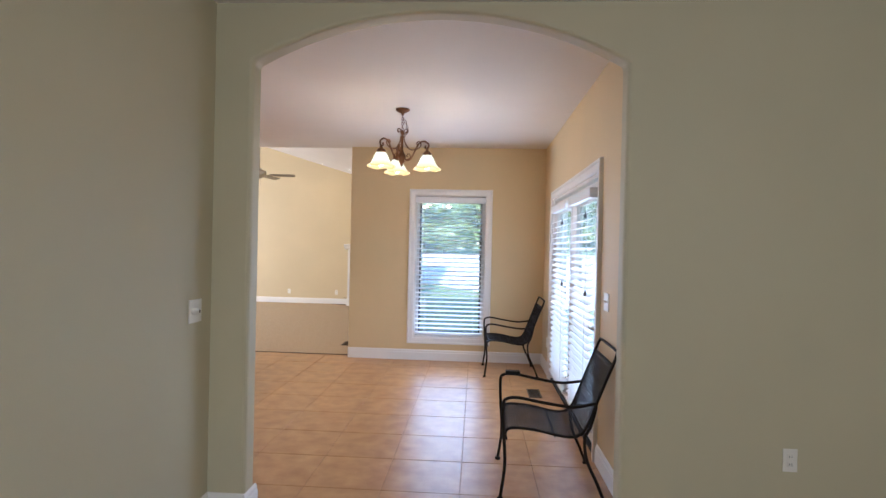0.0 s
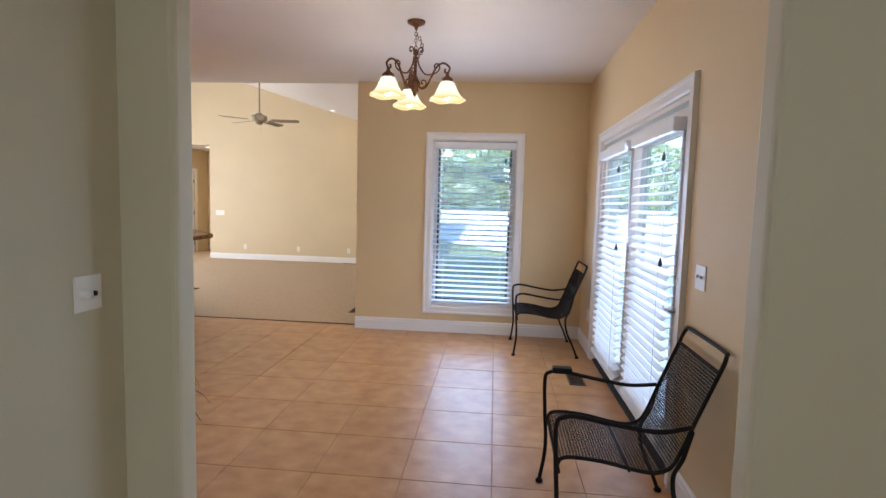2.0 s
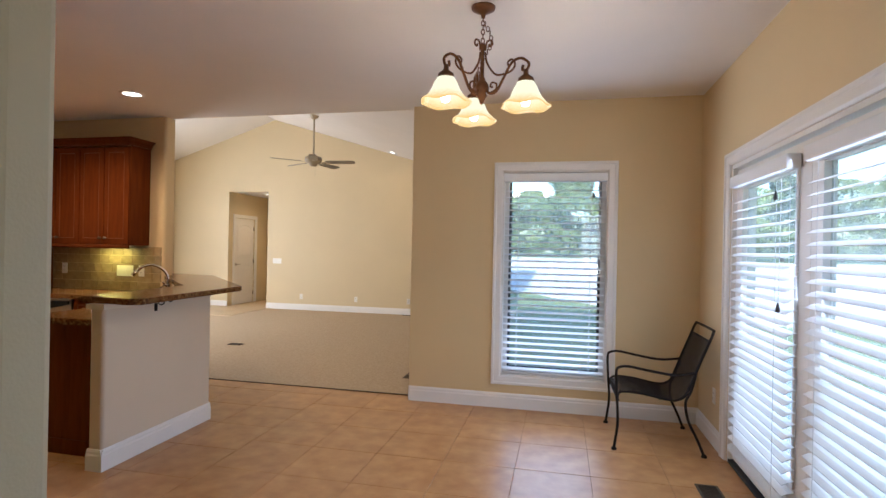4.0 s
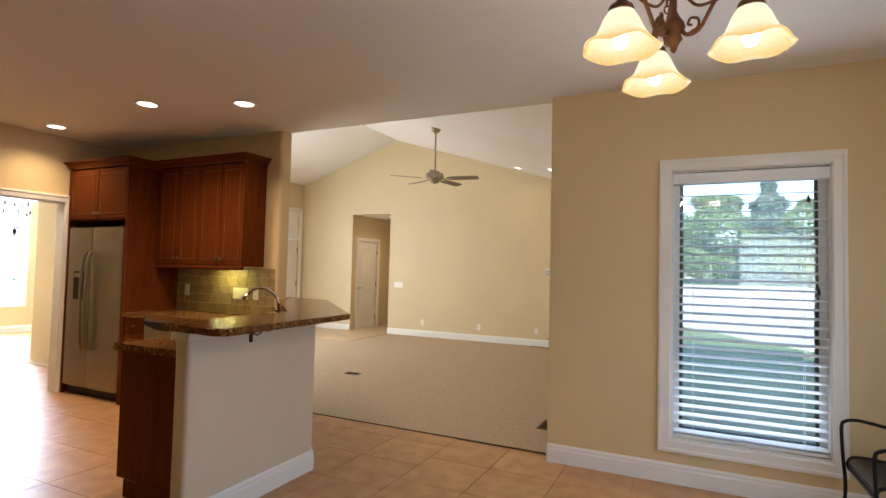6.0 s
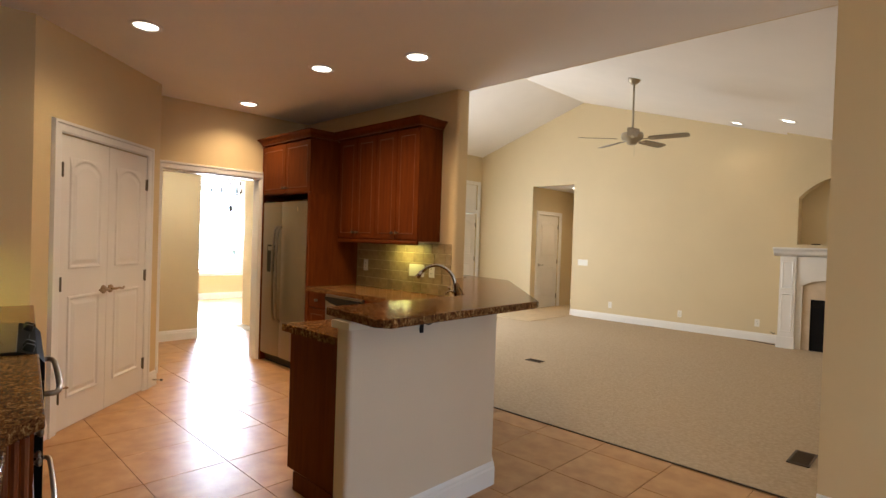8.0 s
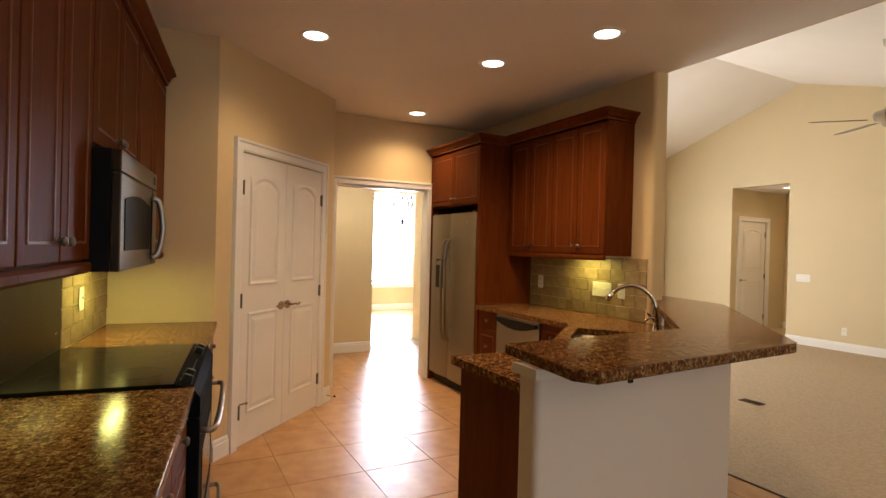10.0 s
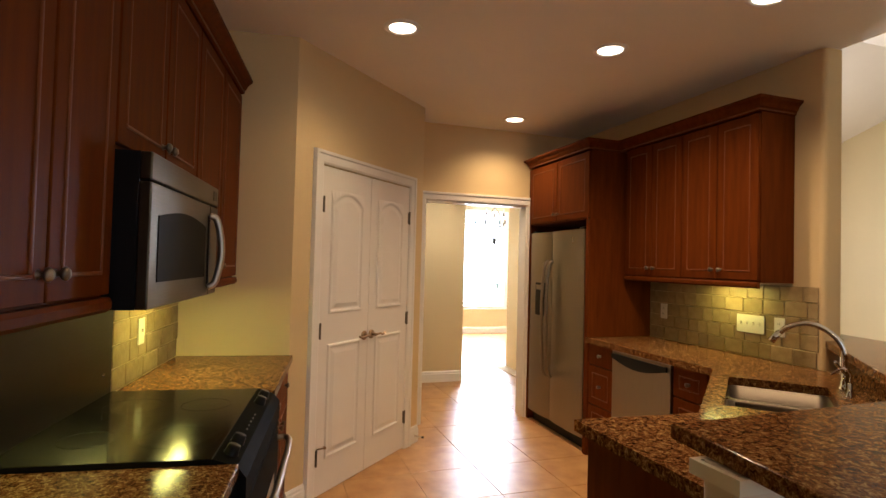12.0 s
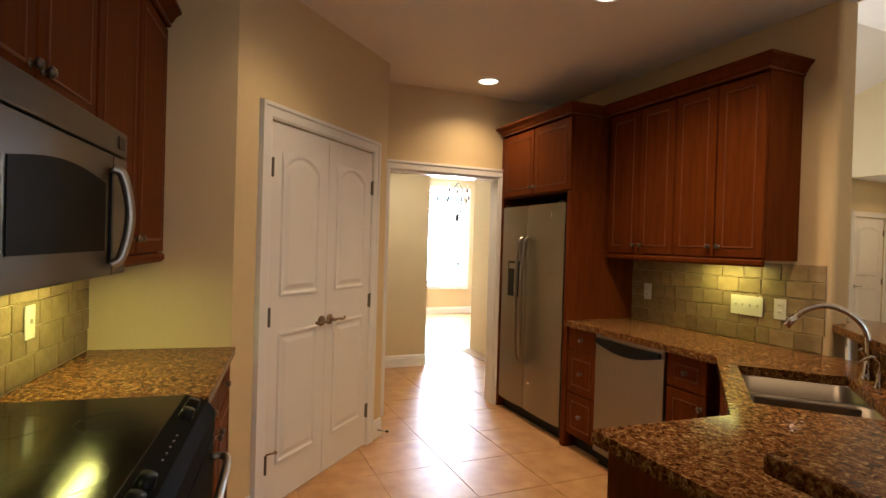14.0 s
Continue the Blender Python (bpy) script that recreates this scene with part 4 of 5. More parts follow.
wall_cabinet(lm(1.66, 0.30), 0.768, 1.735, 2.38, 0.295, 2, "short cherry wall cabinet above the microwave", "wall cabinets", rail=False)
wall_cabinet(lm(2.263, 0.30), 0.60, 1.345, 2.38, 0.295, 2, "large cherry wall cabinet with two panel doors and knobs", "wall cabinets")
wall_cabinet(lm(3.346, 0.30), 0.48, 1.345, 2.38, 0.295, 2, "cherry wall cabinet at the end of the run", "wall cabinets")
wall_cabinet(lm(2.864, 0.30), 0.60, 1.345, 2.38, 0.295, 2, "cherry wall cabinet with two panel doors", "wall cabinets")
crown("crown_moulding", lm(0, 0.30), -3.346, -0.005, 0.295, 2.38, right=False)

RS0, RS1 = 0.845, 1.640
base_cabinet(lm(RS0 - 0.004, 0.60), RS0 - 0.01, [(0.16, 2, True), (0.60, 2, False)], 0.595, "cherry base cabinet between the range and the pantry wall")
base_cabinet(lm(2.46, 0.60), 2.46 - RS1 - 0.004, [(0.16, 2, True), (0.60, 2, False)], 0.595, "cherry base cabinet beside the range")
t = thing("base_cabinet", "shallow cherry base cabinet with a fluted angled corner", "cabinet", "base cabinets", LEFT)
part("body", prism([(2.462, 0.01), (3.22, 0.01), (3.22, 0.50), (2.56, 0.50), (2.462, 0.598)], 0.10, 0.868), CHERRY, t)
# near-black board carries the shade below the shallow cabinet
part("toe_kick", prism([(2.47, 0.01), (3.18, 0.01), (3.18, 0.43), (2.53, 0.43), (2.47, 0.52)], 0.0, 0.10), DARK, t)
fl = bmesh.new()
for k in range(4):
    f = (k + 0.8) / 4.6
    tube([(2.462 + 0.098 * f, 0.598 - 0.098 * f, 0.14), (2.462 + 0.098 * f, 0.598 - 0.098 * f, 0.85)], 0.010, fl, 8)
part("fluted_corner", fl, CHERRY_EDGE, t, "fluted cherry corner")
slab("countertop", [(0.004, 0.004), (RS0 - 0.003, 0.004), (RS0 - 0.003, 0.622), (0.004, 0.622)], None, 0.870, 0.910, "brown speckled granite counter beside the pantry wall", LEFT)
slab("countertop", [(RS1 + 0.003, 0.004), (3.26, 0.004), (3.26, 0.50), (3.22, 0.54), (2.59, 0.54), (2.50, 0.622), (RS1 + 0.003, 0.622)], None, 0.870, 0.910, "brown speckled granite counter with a clipped corner beside the range", LEFT)

# range: local x from its near side, front at y = 0 facing -y
t = thing("range", "black electric range with a glass cooktop and steel handles", "stove", "", lm(RS1, 0.63))
W, Dp = RS1 - RS0, 0.625
part("body", box(0.004, 0.03, 0.05, W - 0.004, Dp, 0.895), BLACK, t)
part("cooktop", box(0.0, 0.075, 0.897, W, Dp, 0.922, bevel=0.004), BLACKGLASS, t, "black ceramic glass cooktop")
for cx_, cy_, r in ((0.20, 0.22, 0.10), (0.20, 0.46, 0.075), (0.56, 0.22, 0.085), (0.56, 0.46, 0.10)):
    bm = bmesh.new()
    ring = lathe([(r - 0.003, 0.0), (r, 0.0)], 40, bm, (cx_, cy_, 0.9226))
    part("burner_ring", ring, mat("burner print", (0.035, 0.035, 0.035), 0.2) if cx_ == 0.20 and cy_ == 0.22 else bpy.data.materials["burner print"], t)
bm = profile_x([(0.075, 0.922), (0.012, 0.900), (-0.012, 0.868), (-0.012, 0.80), (0.03, 0.80), (0.075, 0.86)], 0.0, W)
KEY_PRINT = mat("grey key print", (0.22, 0.21, 0.20), 0.5)
cp = part("control_panel", bm, mat("matt black panel", (0.006, 0.006, 0.006), 0.62, vary=0.1, spec=0.02), t, "black sloped control panel")
for i, x in enumerate((0.07, 0.16, 0.60, 0.69)):
    kb = lathe([(0.0, 0.026), (0.017, 0.026), (0.021, 0.0)], 16)
    bmesh.ops.rotate(kb, verts=kb.verts, matrix=Matrix.Rotation(radians(22), 3, "X"))
    bmesh.ops.translate(kb, verts=kb.verts, vec=(x, 0.042, 0.911))
    part("knob", kb, BLACK, cp, smooth=True)
for i in range(5):
    part("key", box(0.29 + i * 0.04, 0.034, 0.9075, 0.298 + i * 0.04, 0.038, 0.9105), KEY_PRINT, cp)
dr = part("oven_door", box(0.004, -0.012, 0.30, W - 0.004, 0.03, 0.79, bevel=0.006), bpy.data.materials["matt black panel"], t)
part("oven_window", box(0.14, -0.0145, 0.38, W - 0.14, -0.010, 0.63, bevel=0.001), BLACKGLASS, dr)
part("handle", tube(smooth_path([(0.05, -0.01, 0.735), (0.06, -0.055, 0.735), (0.20, -0.068, 0.738), (W - 0.20, -0.068, 0.738), (W - 0.06, -0.055, 0.735), (W - 0.05, -0.01, 0.735)], 5), 0.012, seg=10), STEEL, dr, "curved steel handle", True)
dw = part("drawer", box(0.004, -0.012, 0.07, W - 0.004, 0.03, 0.29, bevel=0.006), SLATE, t)
part("handle", tube(smooth_path([(0.05, -0.01, 0.235), (0.06, -0.05, 0.235), (0.20, -0.060, 0.237), (W - 0.20, -0.060, 0.237), (W - 0.06, -0.05, 0.235), (W - 0.05, -0.01, 0.235)], 5), 0.011, seg=10), STEEL, dw, "curved steel handle", True)
part("foot", box(0.03, 0.06, 0.0, 0.07, Dp - 0.04, 0.05), BLACK, t)
part("foot", box(W - 0.07, 0.06, 0.0, W - 0.03, Dp - 0.04, 0.05), BLACK, t)

# microwave over the range
t = thing("microwave", "stainless steel over-range microwave with a curved handle", "microwave", "", lm(1.655, 0.385))
W = 0.76
part("body", box(0.0, 0.03, 1.315, W, 0.38, 1.728), BLACK, t)
part("vent_strip", box(0.0, 0.0, 1.655, W, 0.03, 1.728, bevel=0.004), SLATE, t)
d = part("door", box(0.0, 0.0, 1.315, W - 0.125, 0.03, 1.650, bevel=0.004), SLATE, t)
bm = bmesh.new()
pts = [(0.06, 1.385), (W - 0.19, 1.385)] + [(W - 0.19 + (0.06 - W + 0.19) * k / 14, 1.565 + 0.025 * math.sin(math.pi * k / 14)) for k in range(15)]
lo = [bm.verts.new((x, -0.0025, z)) for x, z in pts]
bm.faces.new(lo)
hi = [bm.verts.new((x, 0.001, z)) for x, z in pts]
for i in range(len(pts)):
    j = (i + 1) % len(pts)
    bm.faces.new((lo[i], hi[i], hi[j], lo[j]))
part("window", bm, mat("smoked oven glass", (0.012, 0.010, 0.008), 0.5, spec=0.03, vary=0.1), d, "smoked glass window")
part("control_panel", box(W - 0.122, 0.0, 1.315, W, 0.03, 1.650, bevel=0.004), SLATE, t)
part("display", box(W - 0.085, -0.002, 1.675, W - 0.03, 0.001, 1.71), BLACK, t)
bm = tube(smooth_path([(W - 0.15, -0.004, 1.61), (W - 0.14, -0.030, 1.59), (W - 0.130, -0.046, 1.48), (W - 0.14, -0.030, 1.37), (W - 0.15, -0.004, 1.345)], 6), 0.013, seg=10)
part("handle", bm, NICKEL, d, "curved nickel handle", True)
part("handle_back", box(W - 0.155, -0.006, 1.345, W - 0.13, 0.0, 1.61, bevel=0.004), BLACK, d)

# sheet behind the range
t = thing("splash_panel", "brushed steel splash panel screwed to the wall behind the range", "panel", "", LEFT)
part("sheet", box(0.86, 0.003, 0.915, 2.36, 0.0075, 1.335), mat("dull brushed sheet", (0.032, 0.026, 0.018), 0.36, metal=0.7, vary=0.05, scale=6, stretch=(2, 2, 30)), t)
for s, z in ((0.93, 1.26), (0.93, 1.0), (1.30, 1.26), (1.62, 1.0), (1.62, 1.26), (1.95, 1.26)):
    bm = lathe([(0.0, 0.004), (0.005, 0.003), (0.007, 0.0)], 10)
    bmesh.ops.rotate(bm, verts=bm.verts, matrix=Matrix.Rotation(radians(-90), 3, "X"))
    bmesh.ops.translate(bm, verts=bm.verts, vec=(s, 0.0075, z))
    part("screw", bm, CHROME, t)

# strip lamps under the wall cabinets
STRIP = glow("strip lamp tube", (1.0, 0.86, 0.40), 2.2)


def strip(m, w, label):
    t = thing("under_cabinet_lamp", label, "lamp", "under cabinet lamps", m)
    part("housing", box(0, 0, 0.012, w, 0.06, 0.030, bevel=0.003), PLASTIC, t)
    part("tube", box(0.01, 0.012, 0.004, w - 0.01, 0.048, 0.0118, bevel=0.003), STRIP, t, "glowing yellow strip tube")


strip(pose(-4.90, 6.60, 1.360), 0.30, "glowing yellow strip lamp under the cherry wall cabinet")
strip(LEFT @ pose(0.42, 0.14, 1.315), 0.36, "glowing yellow strip lamp under the cherry wall cabinet")
strip(LEFT @ pose(1.75, 0.14, 1.315), 0.36, "glowing yellow strip lamp under the cherry wall cabinet")
YEL = (1.0, 0.87, 0.16)
lamp("strip_light", "AREA", 0.50, YEL, (-4.75, 6.66, 1.353), (-4.75, 6.70, 0.9), 0.30, 0.05)
o = LEFT @ Vector((0.60, 0.17, 1.308))
q = LEFT @ Vector((0.60, 0.20, 0.9))
lamp("strip_light", "AREA", 0.95, YEL, tuple(o), tuple(q), 0.34, 0.05)
o = LEFT @ Vector((1.93, 0.17, 1.308))
q = LEFT @ Vector((1.93, 0.20, 0.9))
lamp("strip_light", "AREA", 0.26, YEL, tuple(o), tuple(q), 0.34, 0.05)

# ---- ceiling lamps ----


def can_lamp(x, y, z, power, tilt=None, colour=AMBER, label="lit recessed ceiling lamp with a white trim ring"):
    t = thing("recessed_lamp", label, "lamp", "recessed lamps", Matrix.Translation((x, y, z)) @ (tilt or Matrix.Identity(4)))
    part("trim_ring", lathe([(0.072, -0.002), (0.078, -0.010), (0.100, -0.008), (0.104, 0.0)], 32), TRIM, t, smooth=True)
    part("lens", lathe([(0.0, -0.006), (0.04, -0.0055), (0.074, -0.003)], 32), CAN_GLOW, t)
    lamp("can_light", "SPOT", power, colour, (x, y, z - 0.03), (x, y, 0), size=0.05, spot=140, blend=1.0)


for x, y in ((-4.84, 4.47), (-4.675, 5.69), (-6.26, 5.84), (-3.88, 5.99), (-3.24, 4.337)):
    can_lamp(x, y, H, 10.5 if x < -4.7 and y < 5 else 15.0 if x < -6 else 29.0 if x < -4.5 else 17.0 if x < -3.5 else 2.6)
# added passage lamp, unseen, to brighten the walls beyond the doorway
can_lamp(-7.5, 5.75, H, 24, colour=(1.0, 0.86, 0.62))
TR = pose(0, 0, 0, 0, math.degrees(math.atan(SLOPE)), 0)
for x, y in ((-3.51, 12.25), (-2.65, 11.33)):
    can_lamp(x, y, RZ - SLOPE * (x - RX) - 0.002, 2.4, TR)
can_lamp(-6.91, 13.35, 2.62, 7.5)

# chandelier in the breakfast room
CX, CY = -0.575, 4.866
t = thing("chandelier", "lit bronze scroll chandelier with three alabaster bell shades", "chandelier", "", pose(CX, CY, 0, 0, 0, 13))
part("canopy", lathe([(0.0, H), (0.066, H - 0.001), (0.064, H - 0.014), (0.040, H - 0.028), (0.014, H - 0.040), (0.010, H - 0.06), (0.0, H - 0.06)], 24), BRONZE, t, smooth=True)


def chain(pts, size=0.024, r=0.0028):
    bm = bmesh.new()
    for i, p in enumerate(pts):
        v = []
        for k in range(13):
            a = 2 * math.pi * k / 12
            u, w = 0.009 * math.cos(a), size / 2 * 1.25 * math.sin(a)
            v.append((p[0] + (u if i % 2 else 0), p[1] + (0 if i % 2 else u), p[2] + w))
        tube(v, r, bm, 5)
    return bm


part("chain", chain([(0, 0, H - 0.065 - 0.024 * i) for i in range(6)]), BRONZE, t)
part("spare_chain", chain([(0.012 + 0.035 * math.sin(i * 0.45), 0.01, H - 0.09 - 0.025 * i) for i in range(13)]), BRONZE, t)
part("stem", lathe([(0.0, 2.545), (0.012, 2.54), (0.020, 2.52), (0.011, 2.50), (0.011, 2.36), (0.022, 2.335), (0.036, 2.315), (0.040, 2.295), (0.024, 2.272), (0.030, 2.255), (0.016, 2.235), (0.010, 2.215), (0.0, 2.205)], 20), BRONZE, t, smooth=True)
GLASSW = bpy.data.materials.new("glowing alabaster glass")
GLASSW.use_nodes = True
nt = GLASSW.node_tree
b = nt.nodes["Principled BSDF"]
b.inputs["Base Color"].default_value = (0.02, 0.009, 0.002, 1)
b.inputs["Specular IOR Level"].default_value = 0.1
b.inputs["Roughness"].default_value = 0.25
tc = nt.nodes.new("ShaderNodeTexCoord")
sx = nt.nodes.new("ShaderNodeSeparateXYZ")
nt.links.new(tc.outputs["Object"], sx.inputs[0])
rp = nt.nodes.new("ShaderNodeValToRGB")
mr = nt.nodes.new("ShaderNodeMapRange")
mr.inputs["From Min"].default_value, mr.inputs["From Max"].default_value = 2.168, 2.262
nt.links.new(sx.outputs["Z"], mr.inputs["Value"])
nz = nt.nodes.new("ShaderNodeTexNoise")
nz.inputs["Scale"].default_value = 14
ad = nt.nodes.new("ShaderNodeMath")
ad.operation = "MULTIPLY_ADD"
nt.links.new(nz.outputs["Fac"], ad.inputs[0])
ad.inputs[1].default_value = 0.3
nt.links.new(mr.outputs["Result"], ad.inputs[2])
nt.links.new(ad.outputs[0], rp.inputs["Fac"])
rp.color_ramp.elements[0].position, rp.color_ramp.elements[0].color = 0.10, (0.92, 0.50, 0.11, 1)
rp.color_ramp.elements[1].position, rp.color_ramp.elements[1].color = 0.80, (1.0, 0.84, 0.46, 1)
nt.links.new(rp.outputs["Color"], b.inputs["Emission Color"])
b.inputs["Emission Strength"].default_value = 0.30
BULB = glow("lit bulb", (1.0, 0.85, 0.6), 1.5)


def ruffle(r, z, a):
    w = max(0.0, (r - 0.075) / 0.055)
    return r * (1 + 0.05 * w * math.cos(5 * a)), z + 0.007 * w * math.cos(5 * a)


for k, ang in enumerate((96, 216, 336)):
    c, s = math.cos(radians(ang)), math.sin(radians(ang))
    rad = lambda pts: [(c * r, s * r, z) for r, z in pts]
    RSH = 0.245
    part("arm", tube(smooth_path(rad([(0.018, 2.30), (0.045, 2.265), (0.085, 2.275), (0.125, 2.345), (0.165, 2.415), (0.215, 2.435), (0.258, 2.405), (0.250, 2.370), (0.226, 2.372), (0.228, 2.396)]), 6), 0.0075, seg=8), BRONZE, t, smooth=True)
    part("scroll", tube(smooth_path(rad([(0.016, 2.49), (0.028, 2.43), (0.075, 2.365), (0.130, 2.362), (0.170, 2.378), (0.184, 2.408), (0.168, 2.434), (0.146, 2.424), (0.148, 2.404), (0.162, 2.404)]), 6), 0.0055, seg=8), BRONZE, t, smooth=True)
    part("scroll", tube(smooth_path(rad([(0.016, 2.50), (0.024, 2.545), (0.048, 2.552), (0.056, 2.530), (0.042, 2.518), (0.036, 2.532)]), 5), 0.005, seg=8), BRONZE, t, smooth=True)
    part("scroll", tube(smooth_path(rad([(0.05, 2.268), (0.080, 2.284), (0.082, 2.312), (0.058, 2.322), (0.048, 2.302), (0.062, 2.296)]), 5), 0.005, seg=8), BRONZE, t, smooth=True)
    ax, ay = c * RSH, s * RSH
    part("holder", lathe([(0.0, 2.375), (0.012, 2.372), (0.014, 2.345), (0.040, 2.325), (0.046, 2.300), (0.0, 2.300)], 20, None, (ax, ay, 0)), BRONZE, t, smooth=True)
    sh = part("shade", lathe([(0.030, 2.314), (0.046, 2.302), (0.062, 2.275), (0.074, 2.245), (0.090, 2.216), (0.112, 2.192), (0.132, 2.176), (0.129, 2.171), (0.108, 2.186), (0.084, 2.210), (0.068, 2.242), (0.056, 2.272)], 36, None, (ax, ay, 0), wave=ruffle), GLASSW, t, "glowing amber alabaster glass shade", True)
    sh.visible_shadow = False
    part("bulb", lathe([(0.0, 2.175), (0.018, 2.18), (0.026, 2.20), (0.022, 2.225), (0.012, 2.25), (0.012, 2.30)], 14, None, (ax, ay, 0)), BULB, t, smooth=True)
    p = t.matrix_world @ Vector((ax, ay, 2.16))
    lamp("chandelier_light", "POINT", 1.5, WARM, tuple(p), size=0.05)

# ---- patio chairs ----


def patio_chair(m, label):
    """A wrought-iron armchair facing -x with its middle at the origin."""
    t = thing("patio_chair", label, "chair", "patio chairs", m)
    prof = smooth_path([(-0.265, 0, 0.335), (-0.270, 0, 0.375), (-0.235, 0, 0.405), (-0.10, 0, 0.400), (0.08, 0, 0.368), (0.160, 0, 0.380), (0.205, 0, 0.435), (0.275, 0, 0.62), (0.345, 0, 0.80)], 5)
    w = 0.245
    for s in (-1, 1):
        pts = [(p.x, s * w, p.z) for p in prof] + [(0.362, s * w, 0.845)]
        part("side_rail", tube(pts, 0.009, seg=8), IRON, t, smooth=True)
        part("armrest", tube(smooth_path([(0.255, s * (w + 0.012), 0.575), (0.12, s * (w + 0.035), 0.555), (-0.05, s * (w + 0.045), 0.575), (-0.20, s * (w + 0.05), 0.600), (-0.265, s * (w + 0.05), 0.592), (-0.288, s * (w + 0.05), 0.555), (-0.283, s * (w + 0.048), 0.40), (-0.272, s * (w + 0.045), 0.20), (-0.295, s * (w + 0.055), 0.010)], 5), 0.0095, seg=8), IRON, t, smooth=True)
        part("rear_leg", tube(smooth_path([(0.255, s * (w + 0.006), 0.555), (0.225, s * (w + 0.008), 0.44), (0.19, s * (w + 0.012), 0.36), (0.205, s * (w + 0.025), 0.24), (0.26, s * (w + 0.045), 0.12), (0.305, s * (w + 0.06), 0.010)], 5), 0.0095, seg=8), IRON, t, smooth=True)
        for fx_, fy_ in ((-0.295, s * (w + 0.055)), (0.305, s * (w + 0.06))):
            part("foot", lathe([(0.0, 0.022), (0.012, 0.020), (0.020, 0.008), (0.018, 0.0), (0.0, 0.0)], 12, None, (fx_, fy_, 0.0)), IRON, t, smooth=True)
    part("top_rail", tube(smooth_path([(0.358, -w, 0.835), (0.370, -w + 0.012, 0.866), (0.374, -w + 0.05, 0.876), (0.374, w - 0.05, 0.876), (0.370, w - 0.012, 0.866), (0.358, w, 0.835)], 5), 0.009, seg=8), IRON, t, smooth=True)
    part("back_rail", tube([(0.345, -w, 0.80), (0.345, w, 0.80)], 0.006, seg=6), IRON, t)
    part("brace", tube([(0.02, -w, 0.366), (0.02, w, 0.366)], 0.006, seg=6), IRON, t)
    part("front_rail", tube([(-0.266, -w, 0.338), (-0.266, w, 0.338)], 0.006, seg=6), IRON, t)
    # expanded metal sheet
    bm = bmesh.new()
    d = 0.0017
    n_w = 38
    for k in range(1, n_w):
        y = -w + 2 * w * k / n_w
        last = None
        for p in prof:
            row = (bm.verts.new((p.x, y - d, p.z)), bm.verts.new((p.x, y + d, p.z)))
            if last:
                bm.faces.new((last[0], last[1], row[1], row[0]))
            last = row
    acc = 0.0
    for a, b in zip(prof, prof[1:]):
        L = (b - a).length
        u = (b - a) / L
        pos = acc
        while pos < L:
            c = a + u * pos
            e0, e1 = c - u * d * 1.3, c + u * d * 1.3
            vs = [bm.verts.new(v) for v in ((e0.x, -w, e0.z + 0.0012), (e1.x, -w, e1.z + 0.0012), (e1.x, w, e1.z + 0.0012), (e0.x, w, e0.z + 0.0012))]
            bm.faces.new(vs)
            pos += 0.0135
        acc = pos - L
    sheet = part("mesh_sheet", bm, IRON, t, "perforated metal mesh seat and back")
    so = sheet.modifiers.new("wire", "SOLIDIFY")
    so.thickness = 0.002
    return t


near_chair = patio_chair(pose(0.608, 3.36, 0, 0, 0, -1), "black wrought-iron mesh patio armchair beside the patio doors")
patio_chair(pose(0.552, 6.30, 0, 0, 0, 1), "black wrought-iron mesh patio armchair in the corner by the window")
part("arm_sleeve", box(-0.255, 0.268, 0.592, -0.155, 0.322, 0.622, bevel=0.006), BLACK, near_chair, "black sleeve wrapped round the arm")

# potted palm behind the arch
t = thing("potted_palm", "potted palm with thin arching brown-green leaves", "plant", "", pose(-1.47, 3.10, 0))
part("pot", lathe([(0.0, 0.0), (0.085, 0.0), (0.115, 0.22), (0.125, 0.22), (0.125, 0.245), (0.108, 0.245), (0.10, 0.20), (0.0, 0.20)], 24), BRONZE, t, "dark glazed pot", True)
LEAF = mat("palm leaf", (0.05, 0.055, 0.02), 0.5, second=(0.10, 0.08, 0.035), scale=8)
for k in range(15):
    a = k * 2.4 + 0.3
    L = random.uniform(0.20, 0.30)
    hgt = random.uniform(0.25, 0.5)
    bm = bmesh.new()
    last = None
    for i in range(9):
        f = i / 8
        r = L * f
        z = 0.21 + hgt * math.sin(math.pi * 0.72 * f)
        wd = 0.011 * math.sin(math.pi * (0.08 + 0.92 * f)) + 0.001
        c, s = math.cos(a), math.sin(a)
        row = (bm.verts.new((c * r - s * wd, s * r + c * wd, z - 0.003)), bm.verts.new((c * r, s * r, z)), bm.verts.new((c * r + s * wd, s * r - c * wd, z - 0.003)))
        if last:
            bm.faces.new((last[0], last[1], row[1], row[0]))
            bm.faces.new((last[1], last[2], row[2], row[1]))
        last = row
    part("leaf", bm, LEAF, t)

# ---- living room ----
# ceiling fan
FXc, FYc, FZ = -3.968, 9.70, 2.745
FANM = mat("antique beige fan metal", (0.40, 0.34, 0.24), 0.4, metal=0.3, vary=0.1)
BLADE = mat("grey oak fan blade", (0.20, 0.16, 0.11), 0.5, second=(0.30, 0.245, 0.17), scale=5, stretch=(1, 12, 1))
zc = RZ - SLOPE * (FXc - RX)
t = thing("ceiling_fan", "five-blade ceiling fan on a long rod under the vault", "fan", "", pose(FXc, FYc, 0))
part("canopy", lathe([(0.075, zc + 0.02), (0.07, zc - 0.03), (0.045, zc - 0.06), (0.015, zc - 0.075), (0.0, zc - 0.075)], 20), FANM, t, smooth=True)
part("rod", tube([(0, 0, zc - 0.06), (0, 0, FZ + 0.10)], 0.013, seg=10), FANM, t, smooth=True)
